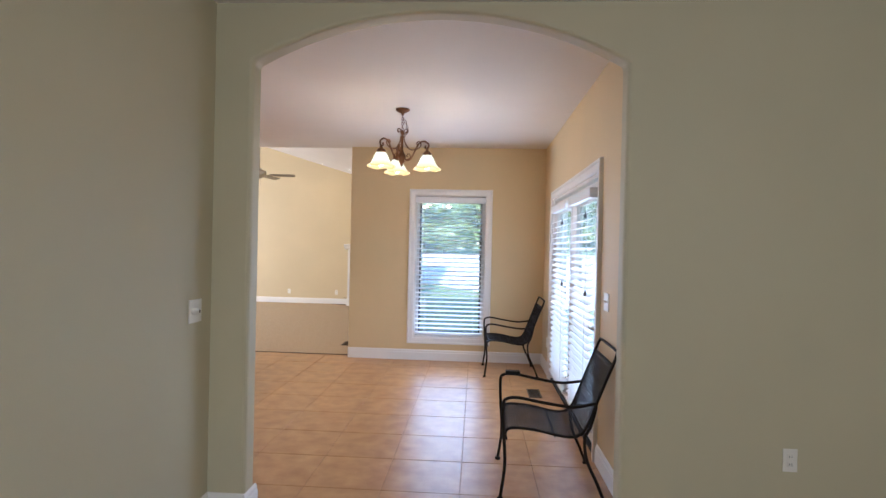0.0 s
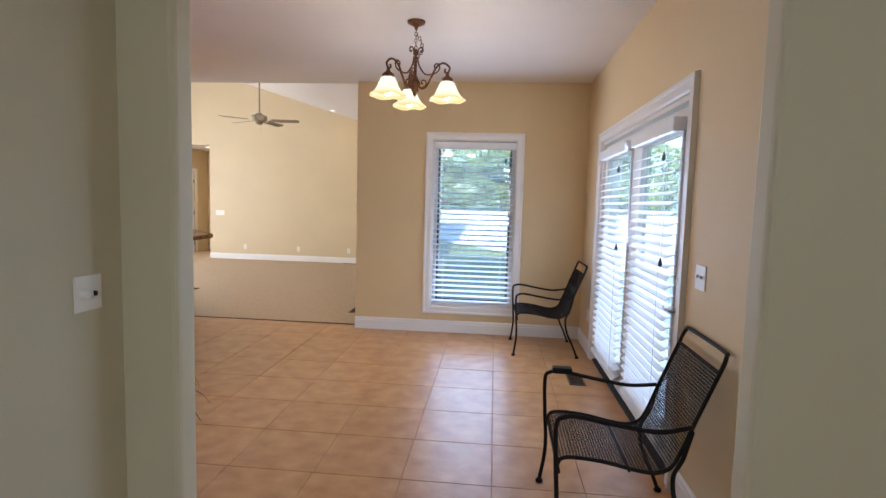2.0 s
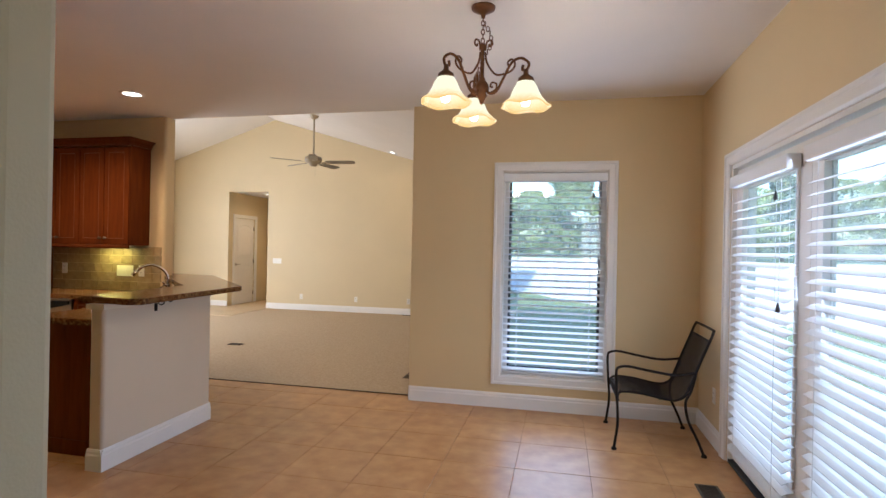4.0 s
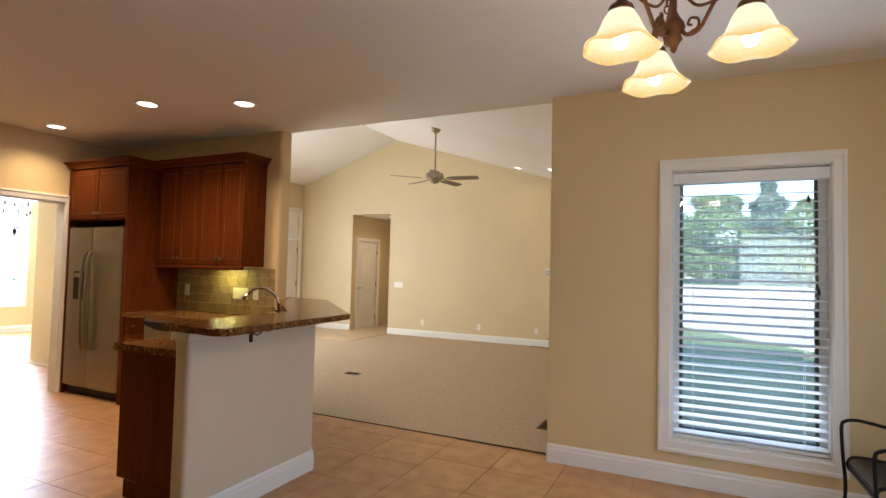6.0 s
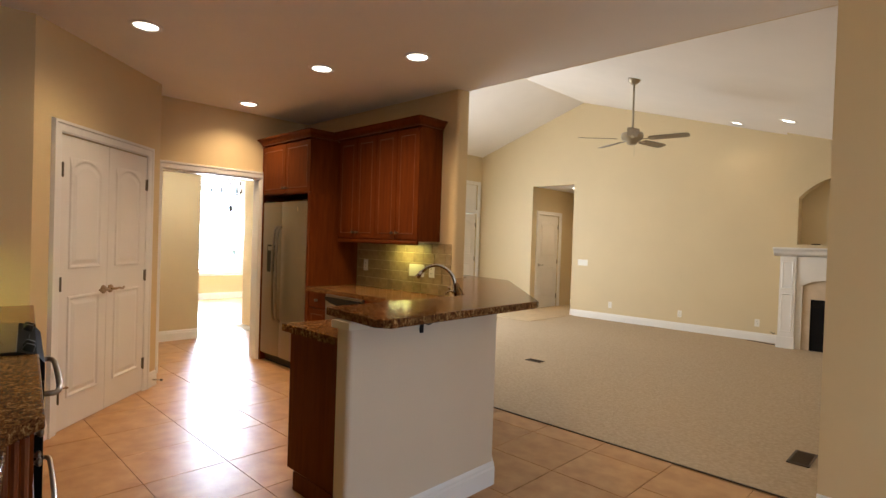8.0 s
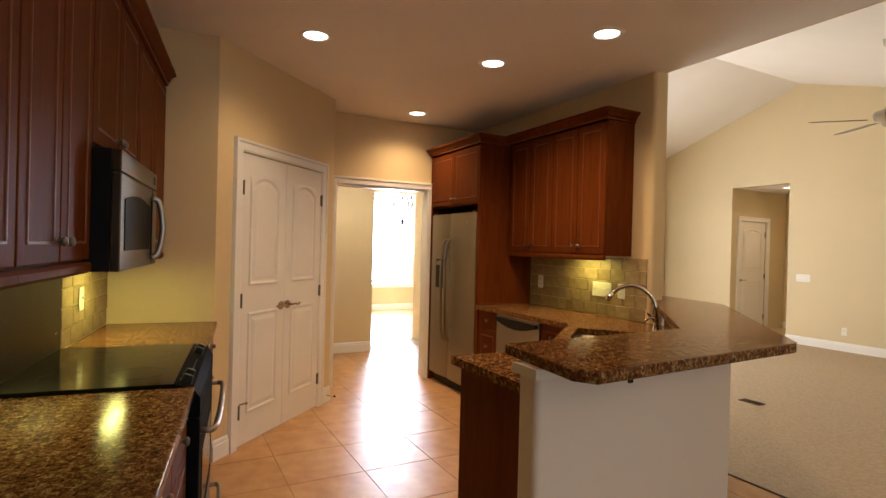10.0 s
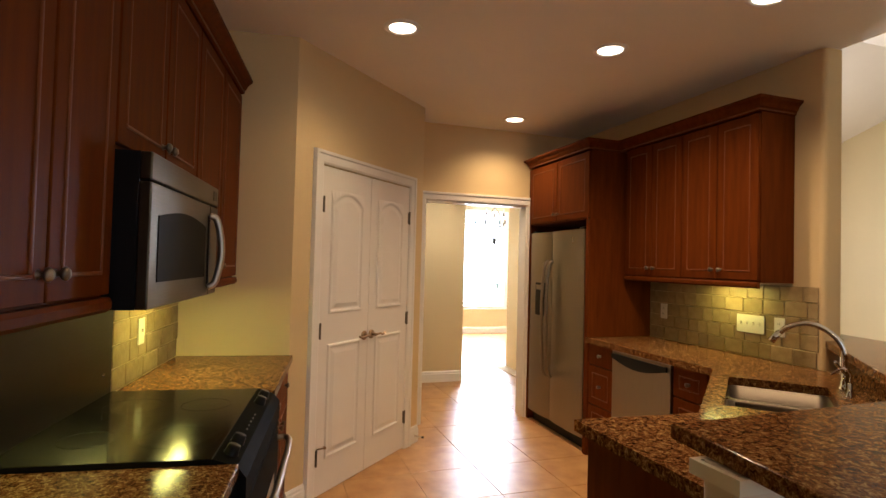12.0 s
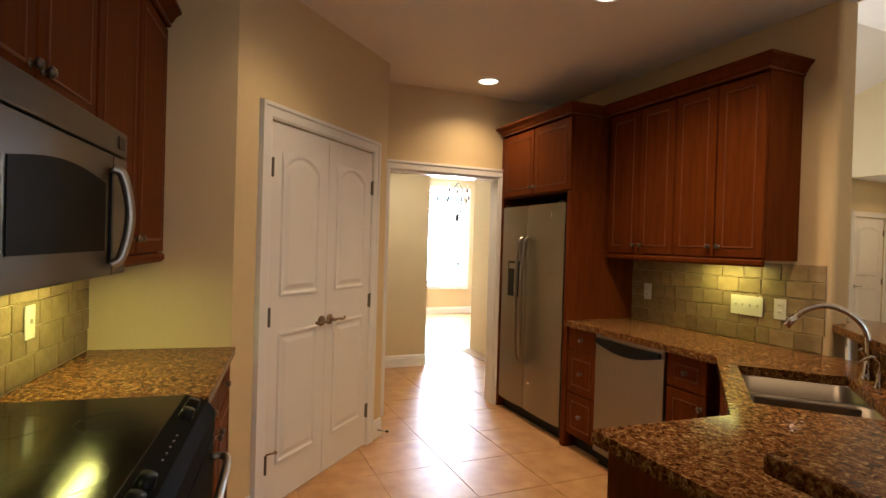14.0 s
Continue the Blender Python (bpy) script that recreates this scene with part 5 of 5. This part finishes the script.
part("motor", lathe([(0.0, FZ + 0.12), (0.04, FZ + 0.115), (0.06, FZ + 0.09), (0.125, FZ + 0.07), (0.135, FZ + 0.03), (0.12, FZ - 0.01), (0.07, FZ - 0.03), (0.06, FZ - 0.06), (0.03, FZ - 0.075), (0.0, FZ - 0.075)], 28), FANM, t, smooth=True)
bl = prism([(0.20, -0.05), (0.26, -0.06), (0.60, -0.068), (0.655, -0.055), (0.665, 0.0), (0.655, 0.055), (0.60, 0.068), (0.26, 0.06), (0.20, 0.05)], -0.004, 0.004)
arm_ = box(0.10, -0.018, -0.006, 0.27, 0.018, -0.0045)
first = None
for k in range(5):
    m = pose(0, 0, FZ - 0.005, 0, 0, 72 * k + 8) @ pose(0, 0, 0, -11, 0, 0)
    if first is None:
        b1 = part("blade", bl, BLADE, t)
        a1 = part("blade_iron", arm_, FANM, t)
        first = (b1.data, a1.data)
    else:
        b1 = new("blade", first[0])
        a1 = new("blade_iron", first[1])
        b1.parent = a1.parent = t
    b1.matrix_basis = m
    a1.matrix_basis = m
part("pull_chain", tube([(0.03, 0, FZ - 0.07), (0.03, 0, FZ - 0.22)], 0.0018, seg=5), FANM, t)

# chimney breast and fireplace
BY = 12.50
bm = bmesh.new()
bx0, bx1 = -2.90, RW
n0, n1, nz0, nzs = -2.72, -1.62, 1.52, 2.20
nb = BY + 0.22
bx(bm, bx0, BY, -0.02, n0, FAR, 3.6)
bx(bm, n1, BY, -0.02, bx1, FAR, 3.6)
bx(bm, n0, BY, -0.02, n1, FAR, nz0)
bx(bm, n0, nb, nz0, n1, FAR, 3.6)
arcp = [(n0 + (n1 - n0) * k / 14, nzs + 0.30 * math.sin(math.pi * k / 14) ** 0.8) for k in range(15)]
pts = [(n0, 3.6)] + arcp + [(n1, 3.6)]
A = [bm.verts.new((x, BY, z)) for x, z in pts]
B = [bm.verts.new((x, nb, z)) for x, z in pts]
bm.faces.new(A)
for i in range(len(pts) - 1):
    bm.faces.new((A[i], B[i], B[i + 1], A[i + 1]))
structure("wall_chimney", bm, PAINT_LIVING, "cream tan chimney breast with an arched niche")
t = thing("fireplace", "white moulded fireplace surround with a black firebox", "fireplace", "", pose(-2.06, BY, 0) @ Matrix.Diagonal((1, 1, 0.948, 1)))
MARB = mat("beige stone slip", (0.62, 0.50, 0.36), 0.25, vary=0.08, scale=7)
part("mantel_shelf", profile_x([(0.0, 1.555), (-0.21, 1.555), (-0.21, 1.530), (-0.19, 1.52), (-0.16, 1.495), (-0.15, 1.46), (-0.10, 1.43), (0.0, 1.42)], -0.92, 0.72), TRIM, t)
for x in (-0.74, 0.56):
    pl = part("pilaster", box(x - 0.10, -0.10, 0.0, x + 0.10, -0.001, 1.42), TRIM, t)
    bm = bmesh.new()
    nested(bm, x - 0.075, x + 0.075, 0.25, 0.85, [(0.0, 0.1005), (0.012, 0.107), (0.024, 0.101)])
    nested(bm, x - 0.075, x + 0.075, 0.92, 1.34, [(0.0, 0.1005), (0.012, 0.107), (0.024, 0.101)])
    part("panel", bm, TRIM, pl)
    part("plinth", box(x - 0.115, -0.115, 0.0, x + 0.115, -0.1005, 0.18, bevel=0.004), TRIM, pl)
part("frieze", box(-0.64, -0.08, 1.08, 0.46, -0.001, 1.42), TRIM, t)
bm = prism([(-0.64, 0), (-0.56, 0), (-0.56, 0.98), (-0.45, 1.05), (-0.09, 1.10), (0.27, 1.05), (0.38, 0.98), (0.38, 0), (0.46, 0), (0.46, 1.08), (-0.64, 1.08)], 0.0, 0.03)
bmesh.ops.rotate(bm, verts=bm.verts, matrix=Matrix.Rotation(radians(90), 3, "X"))
bmesh.ops.translate(bm, verts=bm.verts, vec=(0, -0.035, 0))
part("arched_frame", bm, TRIM, t)
bm = bmesh.new()
bx(bm, -0.56, -0.032, 0, -0.46, -0.001, 1.08)
bx(bm, 0.28, -0.032, 0, 0.38, -0.001, 1.08)
bx(bm, -0.46, -0.032, 0.78, 0.28, -0.001, 1.08)
part("slip", bm, MARB, t, "beige stone slip")
part("firebox", box(-0.46, -0.02, 0.0, 0.28, -0.002, 0.78), BLACK, t, "black firebox")
bm = bmesh.new()
for k in range(4):
    bx(bm, -0.44, -0.024, 0.66 + k * 0.026, 0.26, -0.0205, 0.674 + k * 0.026)
part("louver_panel", bm, IRON, t)
t = thing("mantel_bracket", "small dark wall bracket on the mantel", "bracket", "", pose(-2.50, BY + 0.05, 1.521))
part("base", lathe([(0.06, 0.0), (0.05, 0.012), (0.0, 0.016)], 14), IRON, t)
t = thing("cable_stub", "short black coaxial cable poking from the wall", "cable", "", pose(-3.06, FAR, 0.17))
part("wire", tube(smooth_path([(0, 0.0, 0), (0.01, -0.05, 0.005), (0.05, -0.08, -0.01), (0.07, -0.07, 0.0)], 5), 0.006, seg=6), BLACK, t)
t = thing("loose_cable", "thin dark cable lying on the carpet by the wall", "cable", "", pose(-3.35, 12.62, 0.012))
part("wire", tube(smooth_path([(0, 0.03, 0), (0.15, 0.0, 0), (0.3, -0.05, 0), (0.42, -0.06, 0)], 5), 0.006, seg=6), IRON, t)

# west living room door with a transom
casing("trim_living_door", (LW, 7.25), (LW, FAR), FAR - 7.25 - 1.04, FAR - 7.25 - 0.14, 0.0, 2.70)
dr = tagged(new("door_living"), "white panel door below a white transom panel", "door", kind="structure")
dr.matrix_world = place((LW, 7.25), (LW, FAR))
a, b = FAR - 7.25 - 1.04, FAR - 7.25 - 0.14
panel_door(dr, a + 0.01, b - 0.01, 0.012, 2.04, panels=[(a + 0.13, b - 0.13, 1.12, 1.90, 0.06), (a + 0.13, b - 0.13, 0.22, 0.93, 0.0)]).location.y = 0.03
part("transom_bar", box(a, -0.02, 2.05, b, 0.10, 2.14, bevel=0.004), TRIM, dr)
part("transom", box(a, 0.03, 2.14, b, 0.06, 2.70), TRIM, dr)
for z in (0.25, 1.02, 1.80):
    hinge(dr, b - 0.012, z, 0.03)

# hall door, on the hall's west wall
HA, HB = (-7.55, 12.895), (-7.55, 14.4)
casing("trim_hall_door", HA, HB, 0.10, 0.90, 0.0, 2.04)
dr = tagged(new("door_hall"), "closed white two-panel hall door with a lever", "door", kind="structure")
dr.matrix_world = place(HA, HB)
panel_door(dr, 0.104, 0.896, 0.012, 2.035, panels=[(0.22, 0.78, 1.12, 1.90, 0.07), (0.22, 0.78, 0.22, 0.93, 0.0)]).location.y = 0.02
lever(dr, 0.17, 0.95, 1, 0.02)
for z in (0.25, 1.02, 1.80):
    hinge(dr, 0.892, z, 0.02)

# ---- formal dining room beyond the doorway ----
FA, FB = (-12.4, 6.0), (-12.4, 10.6)
fs0, fs1 = 10.6 - 3.5 - 6.0, 10.6 - 1.99 - 6.0
window_unit("window_2", FA, FB, fs0, fs1, 0.58, 2.5, 0.15, "tall white window in the formal dining room")
casing("trim_window", FA, FB, fs0, fs1, 0.58, 2.5, sill=True)
blind("white horizontal blind in the formal dining window", 1.44, 1.05, 2.48, pose(-12.37, 6.0 + (fs0 + fs1) / 2, 0, 0, 0, 90), tilt=-10)
t = thing("chandelier", "pale iron candle chandelier in the formal dining room", "chandelier", "", pose(-10.5, 7.54, 0))
PALE = mat("pale brushed iron", (0.55, 0.51, 0.44), 0.45, vary=0.1)
part("stem", lathe([(0.0, 2.75), (0.05, 2.74), (0.05, 2.72), (0.005, 2.70), (0.005, 2.5), (0.012, 2.42), (0.005, 2.36), (0.004, 1.92), (0.0, 1.92)], 12), PALE, t, smooth=True)
part("finial", lathe([(0.004, 1.93), (0.022, 1.89), (0.034, 1.86), (0.022, 1.83), (0.008, 1.80), (0.0, 1.79)], 14), IRON, t, "dark iron finial", True)
for k in range(6):
    a = radians(60 * k + 25)
    c, s = math.cos(a), math.sin(a)
    part("strap", tube(smooth_path([(c * 0.01, s * 0.01, 2.44), (c * 0.09, s * 0.09, 2.33), (c * 0.12, s * 0.12, 2.14), (c * 0.02, s * 0.02, 1.88)], 5), 0.0035, seg=6), IRON, t, smooth=True)
for k in range(9):
    outer = k < 6
    a = radians(60 * k + 8) if outer else radians(120 * k + 40)
    c, s = math.cos(a), math.sin(a)
    R1, zt = (0.33, 2.15) if outer else (0.17, 2.30)
    part("arm", tube(smooth_path([(c * 0.10, s * 0.10, zt - 0.06), (c * R1 * 0.7, s * R1 * 0.7, zt - 0.085), (c * R1, s * R1, zt)], 5), 0.004, seg=6), PALE, t, smooth=True)
    part("cup", lathe([(0.0, zt - 0.012), (0.012, zt - 0.008), (0.02, zt), (0.011, zt + 0.004), (0.010, zt + 0.05), (0.0, zt + 0.05)], 10, None, (c * R1, s * R1, 0)), IRON, t, "dark iron candle cup")
    part("candle", lathe([(0.009, zt + 0.05), (0.009, zt + 0.11), (0.004, zt + 0.125), (0.0, zt + 0.13)], 10, None, (c * R1, s * R1, 0)), PLASTIC, t)

# ---- small loose details ----
structure("trim_threshold", box(-4.02, 6.908, 0.0, -1.50, 6.922, 0.007), VENTM, "dark strip where the tile meets the carpet")
t = thing("door_stop", "brass spring door stop on the pantry baseboard", "door stop", "", run_pose(PA, PB, PL - 0.06, -0.016))
part("spring", tube([(0, 0, 0.06), (0.0, -0.07, 0.06)], 0.006, seg=8), NICKEL, t)
part("tip", tube([(0, -0.07, 0.06), (0, -0.085, 0.06)], 0.009, seg=8), BLACK, t)

# ---- outside ----
GRASS = mat("mown lawn", (0.13, 0.17, 0.055), 0.9, second=(0.22, 0.25, 0.11), scale=0.6, bump=0.6, bump_scale=80, spec=0.2)
structure("ground", box(-400, -400, -0.6, 400, 400, -0.25), GRASS, "mown lawn reaching the horizon")
CONC = mat("pale concrete", (0.55, 0.53, 0.50), 0.85, vary=0.08, scale=3, bump=0.2)
bm = bmesh.new()
profile_x([(13.0, -0.27), (37.0, 1.0), (70.0, 1.2), (70.0, -0.4), (13.0, -0.4)], -90, 90, bm)
structure("ground_bank", bm, GRASS, "mown lawn rising gently towards the trees")
bm = bmesh.new()
# pale sheet: the overexposed sun on the ground is put into its colour
sunlit_area = [(-14.0, 30.0), (-1.0, 19.0), (2.6, 15.2), (30.0, 14.0), (60.0, 36.0), (-40.0, 36.0)]
up = [bm.verts.new((x, y, -0.27 + (y - 13.0) * 1.27 / 24.0 + 0.015)) for x, y in sunlit_area]
down = [bm.verts.new((v.co.x, v.co.y, v.co.z - 0.03)) for v in up]
bm.faces.new(up)
bm.faces.new(down[::-1])
for k in range(len(up)):
    n = (k + 1) % len(up)
    bm.faces.new((up[k], down[k], down[n], up[n]))
structure("road", bm, CONC, "pale sheet on the lawn standing for overexposed sunlit ground")
# no drive is known here; slab added to whiten the window view
structure("pavement_drive", box(-34.0, -4.0, -0.25, -13.2, 13.9, -0.235), CONC, "made-up pale slab that whitens the dining room window view")
structure("pavement_patio", box(1.15, 2.6, -0.25, 4.6, 6.6, -0.06), CONC, "pale concrete patio slab outside the doors")
BRICK = mat("red brown brick", (0.22, 0.11, 0.075), 0.9, vary=0.25, scale=9, bump=0.4)
ROOFM = mat("grey shingle roof", (0.12, 0.11, 0.10), 0.9, vary=0.2, scale=6)
# unseen roof decks and eave, added to block sun and shade the lawn
structure("roof", box(-9.3, -6.9, 2.90, 4.0, 2.9, 3.05), ROOFM, "unseen grey roof deck added to keep sun off the entry")
# unseen wall, added to keep low sun out of the entry opening
structure("wall_porch", box(-2.6, -6.6, -0.25, 3.8, -6.45, 2.89), BRICK, "unseen brown brick wall added to block low sun")
structure("roof_breakfast", box(-9.3, 2.9, 2.90, 1.75, 6.85, 3.05), ROOFM, "unseen grey roof deck added to block sun over the house")
structure("roof_eave", box(-1.1, 6.851, 2.90, 1.75, 7.45, 3.05), ROOFM, "unseen grey eave added to shade the lawn by the window")
structure("roof_living", box(-9.3, 6.86, 4.65, -0.8, 15.0, 4.8), ROOFM, "unseen grey roof deck added to block sun over the living room")
structure("roof_formal", box(-13.0, 5.6, 2.95, -9.31, 11.0, 3.1), ROOFM, "unseen grey roof deck added to block sun over the dining room")
bm = bmesh.new()
for p in ((0.222, -0.25, 1.15, 2.89), (-1.5, -0.25, -0.622, 2.89), (-0.622, -0.25, 0.222, 0.30), (-0.622, 2.12, 0.222, 2.89)):
    bx(bm, p[0], NORTH + 0.153, p[1], p[2], NORTH + 0.26, p[3])
structure("wall_brick_veneer", bm, BRICK, "red brown brick facing round the tall window")

LEAVES = mat("garden leaves", (0.15, 0.21, 0.06), 0.7, second=(0.26, 0.31, 0.13), scale=1.2, per_object=0.2)
LEAVES2 = mat("blue-green conifer needles", (0.11, 0.15, 0.11), 0.7, second=(0.19, 0.24, 0.18), scale=1.2, per_object=0.2)
for m_ in (LEAVES, LEAVES2):
    nt = m_.node_tree
    pb = nt.nodes["Principled BSDF"]
    tl = nt.nodes.new("ShaderNodeBsdfTranslucent")
    mx = nt.nodes.new("ShaderNodeMixShader")
    mx.inputs["Fac"].default_value = 0.45
    nt.links.new(pb.inputs["Base Color"].links[0].from_socket, tl.inputs["Color"])
    nt.links.new(pb.outputs[0], mx.inputs[1])
    nt.links.new(tl.outputs[0], mx.inputs[2])
    nt.links.new(mx.outputs[0], nt.nodes["Material Output"].inputs["Surface"])
BARK = mat("grey bark", (0.10, 0.075, 0.055), 0.9, vary=0.3, scale=8, bump=0.5)


def tree(x, y, h, r, conifer, label):
    rnd = random.Random(int(x * 17 + y * 31 + 900))
    t = thing("conifer" if conifer else "garden_tree", label, "tree", "trees along the lawn", pose(x, y, 0.98))
    bm = tube([(0, 0, 0), (0.02, 0.03, h * 0.4), (0, 0, h * 0.85)], 0.035 * h * 0.6, seg=8, r_end=0.01)
    for k in range(14):
        a = rnd.uniform(0, 6.28)
        z = h * rnd.uniform(0.15, 0.85)
        f = (1 - z / h) if conifer else math.sqrt(max(0.05, 1 - ((z / h - 0.55) / 0.5) ** 2))
        L = r * f * rnd.uniform(0.6, 1.0)
        e = (math.cos(a) * L, math.sin(a) * L, z + (0.1 if conifer else 0.35) * L)
        tube([(0, 0, z), (e[0] * 0.5, e[1] * 0.5, z + 0.1 * L), e], 0.02 * h * 0.3, bm, 5, 0.006)
    part("trunk", bm, BARK, t)
    n = 12000
    V, F = [], []
    for i in range(n):
        z = h * (0.06 + 0.94 * rnd.random() ** (1.3 if conifer else 0.9))
        u = z / h
        prof = (1 - u) ** 0.8 * (0.85 + 0.25 * math.sin(u * 31 + x)) if conifer else math.sqrt(max(0.0, 1 - ((u - 0.52) / 0.5) ** 2)) * (0.8 + 0.3 * math.sin(u * 13 + x))
        a = rnd.uniform(0, 6.283)
        lump = 0.8 + 0.28 * math.sin(3 * a + u * 9 + y)
        rr = r * prof * lump * rnd.uniform(0.45, 1.0) ** 0.5
        c = Vector((math.cos(a) * rr, math.sin(a) * rr, z))
        s = 0.026 * h * rnd.uniform(0.4, 1.0)
        d1 = Vector((rnd.gauss(0, 1), rnd.gauss(0, 1), rnd.gauss(0, 0.6))).normalized() * s
        d2 = Vector((rnd.gauss(0, 1), rnd.gauss(0, 1), rnd.gauss(0, 0.6))).normalized() * s
        k = len(V)
        V += [c - d1, c + d2, c + d1, c - d2 * 0.8]
        F.append((k, k + 1, k + 2, k + 3))
    me = bpy.data.meshes.new("crown")
    me.from_pydata([tuple(v) for v in V], [], F)
    me.materials.append(LEAVES2 if conifer else LEAVES)
    cr = new("crown", me)
    cr.parent = t
    return t


for x, y, h, r, c in ((-5.4, 23.5, 2.9, 1.6, 0), (-3.2, 24.5, 3.5, 1.5, 1), (-1.6, 23.0, 2.7, 1.6, 0), (0.1, 24.0, 3.3, 1.6, 0), (1.9, 23.6, 3.9, 1.5, 1), (3.2, 23.0, 3.0, 1.6, 0), (4.9, 24.2, 3.6, 1.6, 1), (6.6, 23.2, 3.0, 1.7, 0), (8.6, 24.0, 3.7, 1.6, 1), (10.6, 23.4, 3.1, 1.7, 0), (13.0, 24.0, 3.3, 1.8, 0), (16.5, 22, 4.5, 1.8, 1)):
    tree(1.5 * x + 0.3, y + 14.5, 1.6 * h, r * 2.1, c, "dark conifer at the far edge of the lawn" if c else "bushy green tree at the far edge of the lawn")

# ---- pieces of floor and walls ----
floor_ob = bpy.data.objects["floor"]
floor_living = bpy.data.objects["floor_living"]
tile_meshes = {}


def tile_mesh(w, l, h, material, name, e=0.0012):
    key = (round(w, 3), round(l, 3), name)
    if key not in tile_meshes:
        bm = bmesh.new()
        lo = [bm.verts.new(p) for p in ((-w / 2, -l / 2, -h), (w / 2, -l / 2, -h), (w / 2, l / 2, -h), (-w / 2, l / 2, -h))]
        mi = [bm.verts.new((v.co.x, v.co.y, -e)) for v in lo]
        hi = [bm.verts.new((v.co.x * (1 - 2 * e / w), v.co.y * (1 - 2 * e / l), 0)) for v in lo]
        for p, q in ((lo, mi), (mi, hi)):
            for i in range(4):
                bm.faces.new((p[i], p[(i + 1) % 4], q[(i + 1) % 4], q[i]))
        bm.faces.new(hi)
        me = bpy.data.meshes.new(name)
        bm.to_mesh(me)
        bm.free()
        me.materials.append(material)
        tile_meshes[key] = me
    return tile_meshes[key]


def tile_area(parent, ax0, ay0, ax1, ay1, top=0.0, GY=4.052, material=TILE):
    i0, i1 = math.floor((ax0 - GX) / GP), math.ceil((ax1 - GX) / GP)
    j0, j1 = math.floor((ay0 - GY) / GP), math.ceil((ay1 - GY) / GP)
    for i in range(i0, i1):
        for j in range(j0, j1):
            a, b = max(ax0, GX + i * GP + 0.002), min(ax1, GX + (i + 1) * GP - 0.002)
            c, d = max(ay0, GY + j * GP + 0.002), min(ay1, GY + (j + 1) * GP - 0.002)
            if b - a < 0.02 or d - c < 0.02:
                continue
            ob = new("tile", tile_mesh(b - a, d - c, 0.008, material, "tile" if material is TILE else "hall_tile"))
            ob.parent = parent
            ob.location = ((a + b) / 2, (c + d) / 2, top + random.uniform(-0.0004, 0.0004))


tile_area(floor_ob, GX - 5 * GP, 2.75, EAST, 6.908)
KY = 4.80  # row phase of the kitchen tiles
tile_area(floor_ob, -6.66, 2.75, GX - 5 * GP, KY - GP, GY=KY)
tile_area(floor_ob, GX - 18 * GP, KY - GP, GX - 5 * GP, 6.908, GY=KY)
tile_area(floor_ob, -12.40, 6.145, GX - 18 * GP, 10.4, GY=KY)
tile_area(floor_living, -8.9, 11.25, -6.5, 12.74, 0.014, material=TILE_HALL)
tile_area(floor_living, -7.55, 12.75, -6.56, 14.4, 0.014, material=TILE_HALL)


def splash_tiles(parent, m, x0, x1, z0, z1, row, wmin, wmax, seed):
    """Tumbled tiles facing -y on a wall."""
    rnd = random.Random(seed)
    z = z0
    while z < z1 - 0.02:
        h = min(row, z1 - z)
        x = x0 - rnd.uniform(0, wmax * 0.7)
        while x < x1:
            w = rnd.choice((wmin, wmax, wmax, (wmin + wmax) / 2))
            a, b = max(x, x0), min(x + w, x1)
            if b - a > 0.02:
                ob = new("tile", tile_mesh(round(b - a - 0.003, 3), round(h - 0.003, 3), 0.006, SPLASH, "splash", 0.003))
                ob.name = "tile"
                ob.parent = parent
                ob.matrix_basis = m @ pose((a + b) / 2, -0.005 - rnd.uniform(0, 0.002), z + h / 2, 90, rnd.uniform(-0.5, 0.5), 0)
            x += w
        z += row


kn = bpy.data.objects["wall_kitchen_north"]
splash_tiles(kn, pose(0, 6.777, 0), -5.60, -4.215, 0.912, 1.388, 0.0925, 0.085, 0.145, 5)
ks = bpy.data.objects["wall_kitchen_south"]
splash_tiles(ks, ks.matrix_world.inverted() @ LEFT @ pose(0, 0.002, 0, 0, 0, 180), -0.855, -0.004, 0.912, 1.342, 0.0925, 0.10, 0.20, 6)
splash_tiles(ks, ks.matrix_world.inverted() @ LEFT @ pose(0, 0.002, 0, 0, 0, 180), -3.25, -2.37, 0.912, 1.342, 0.0925, 0.10, 0.20, 7)
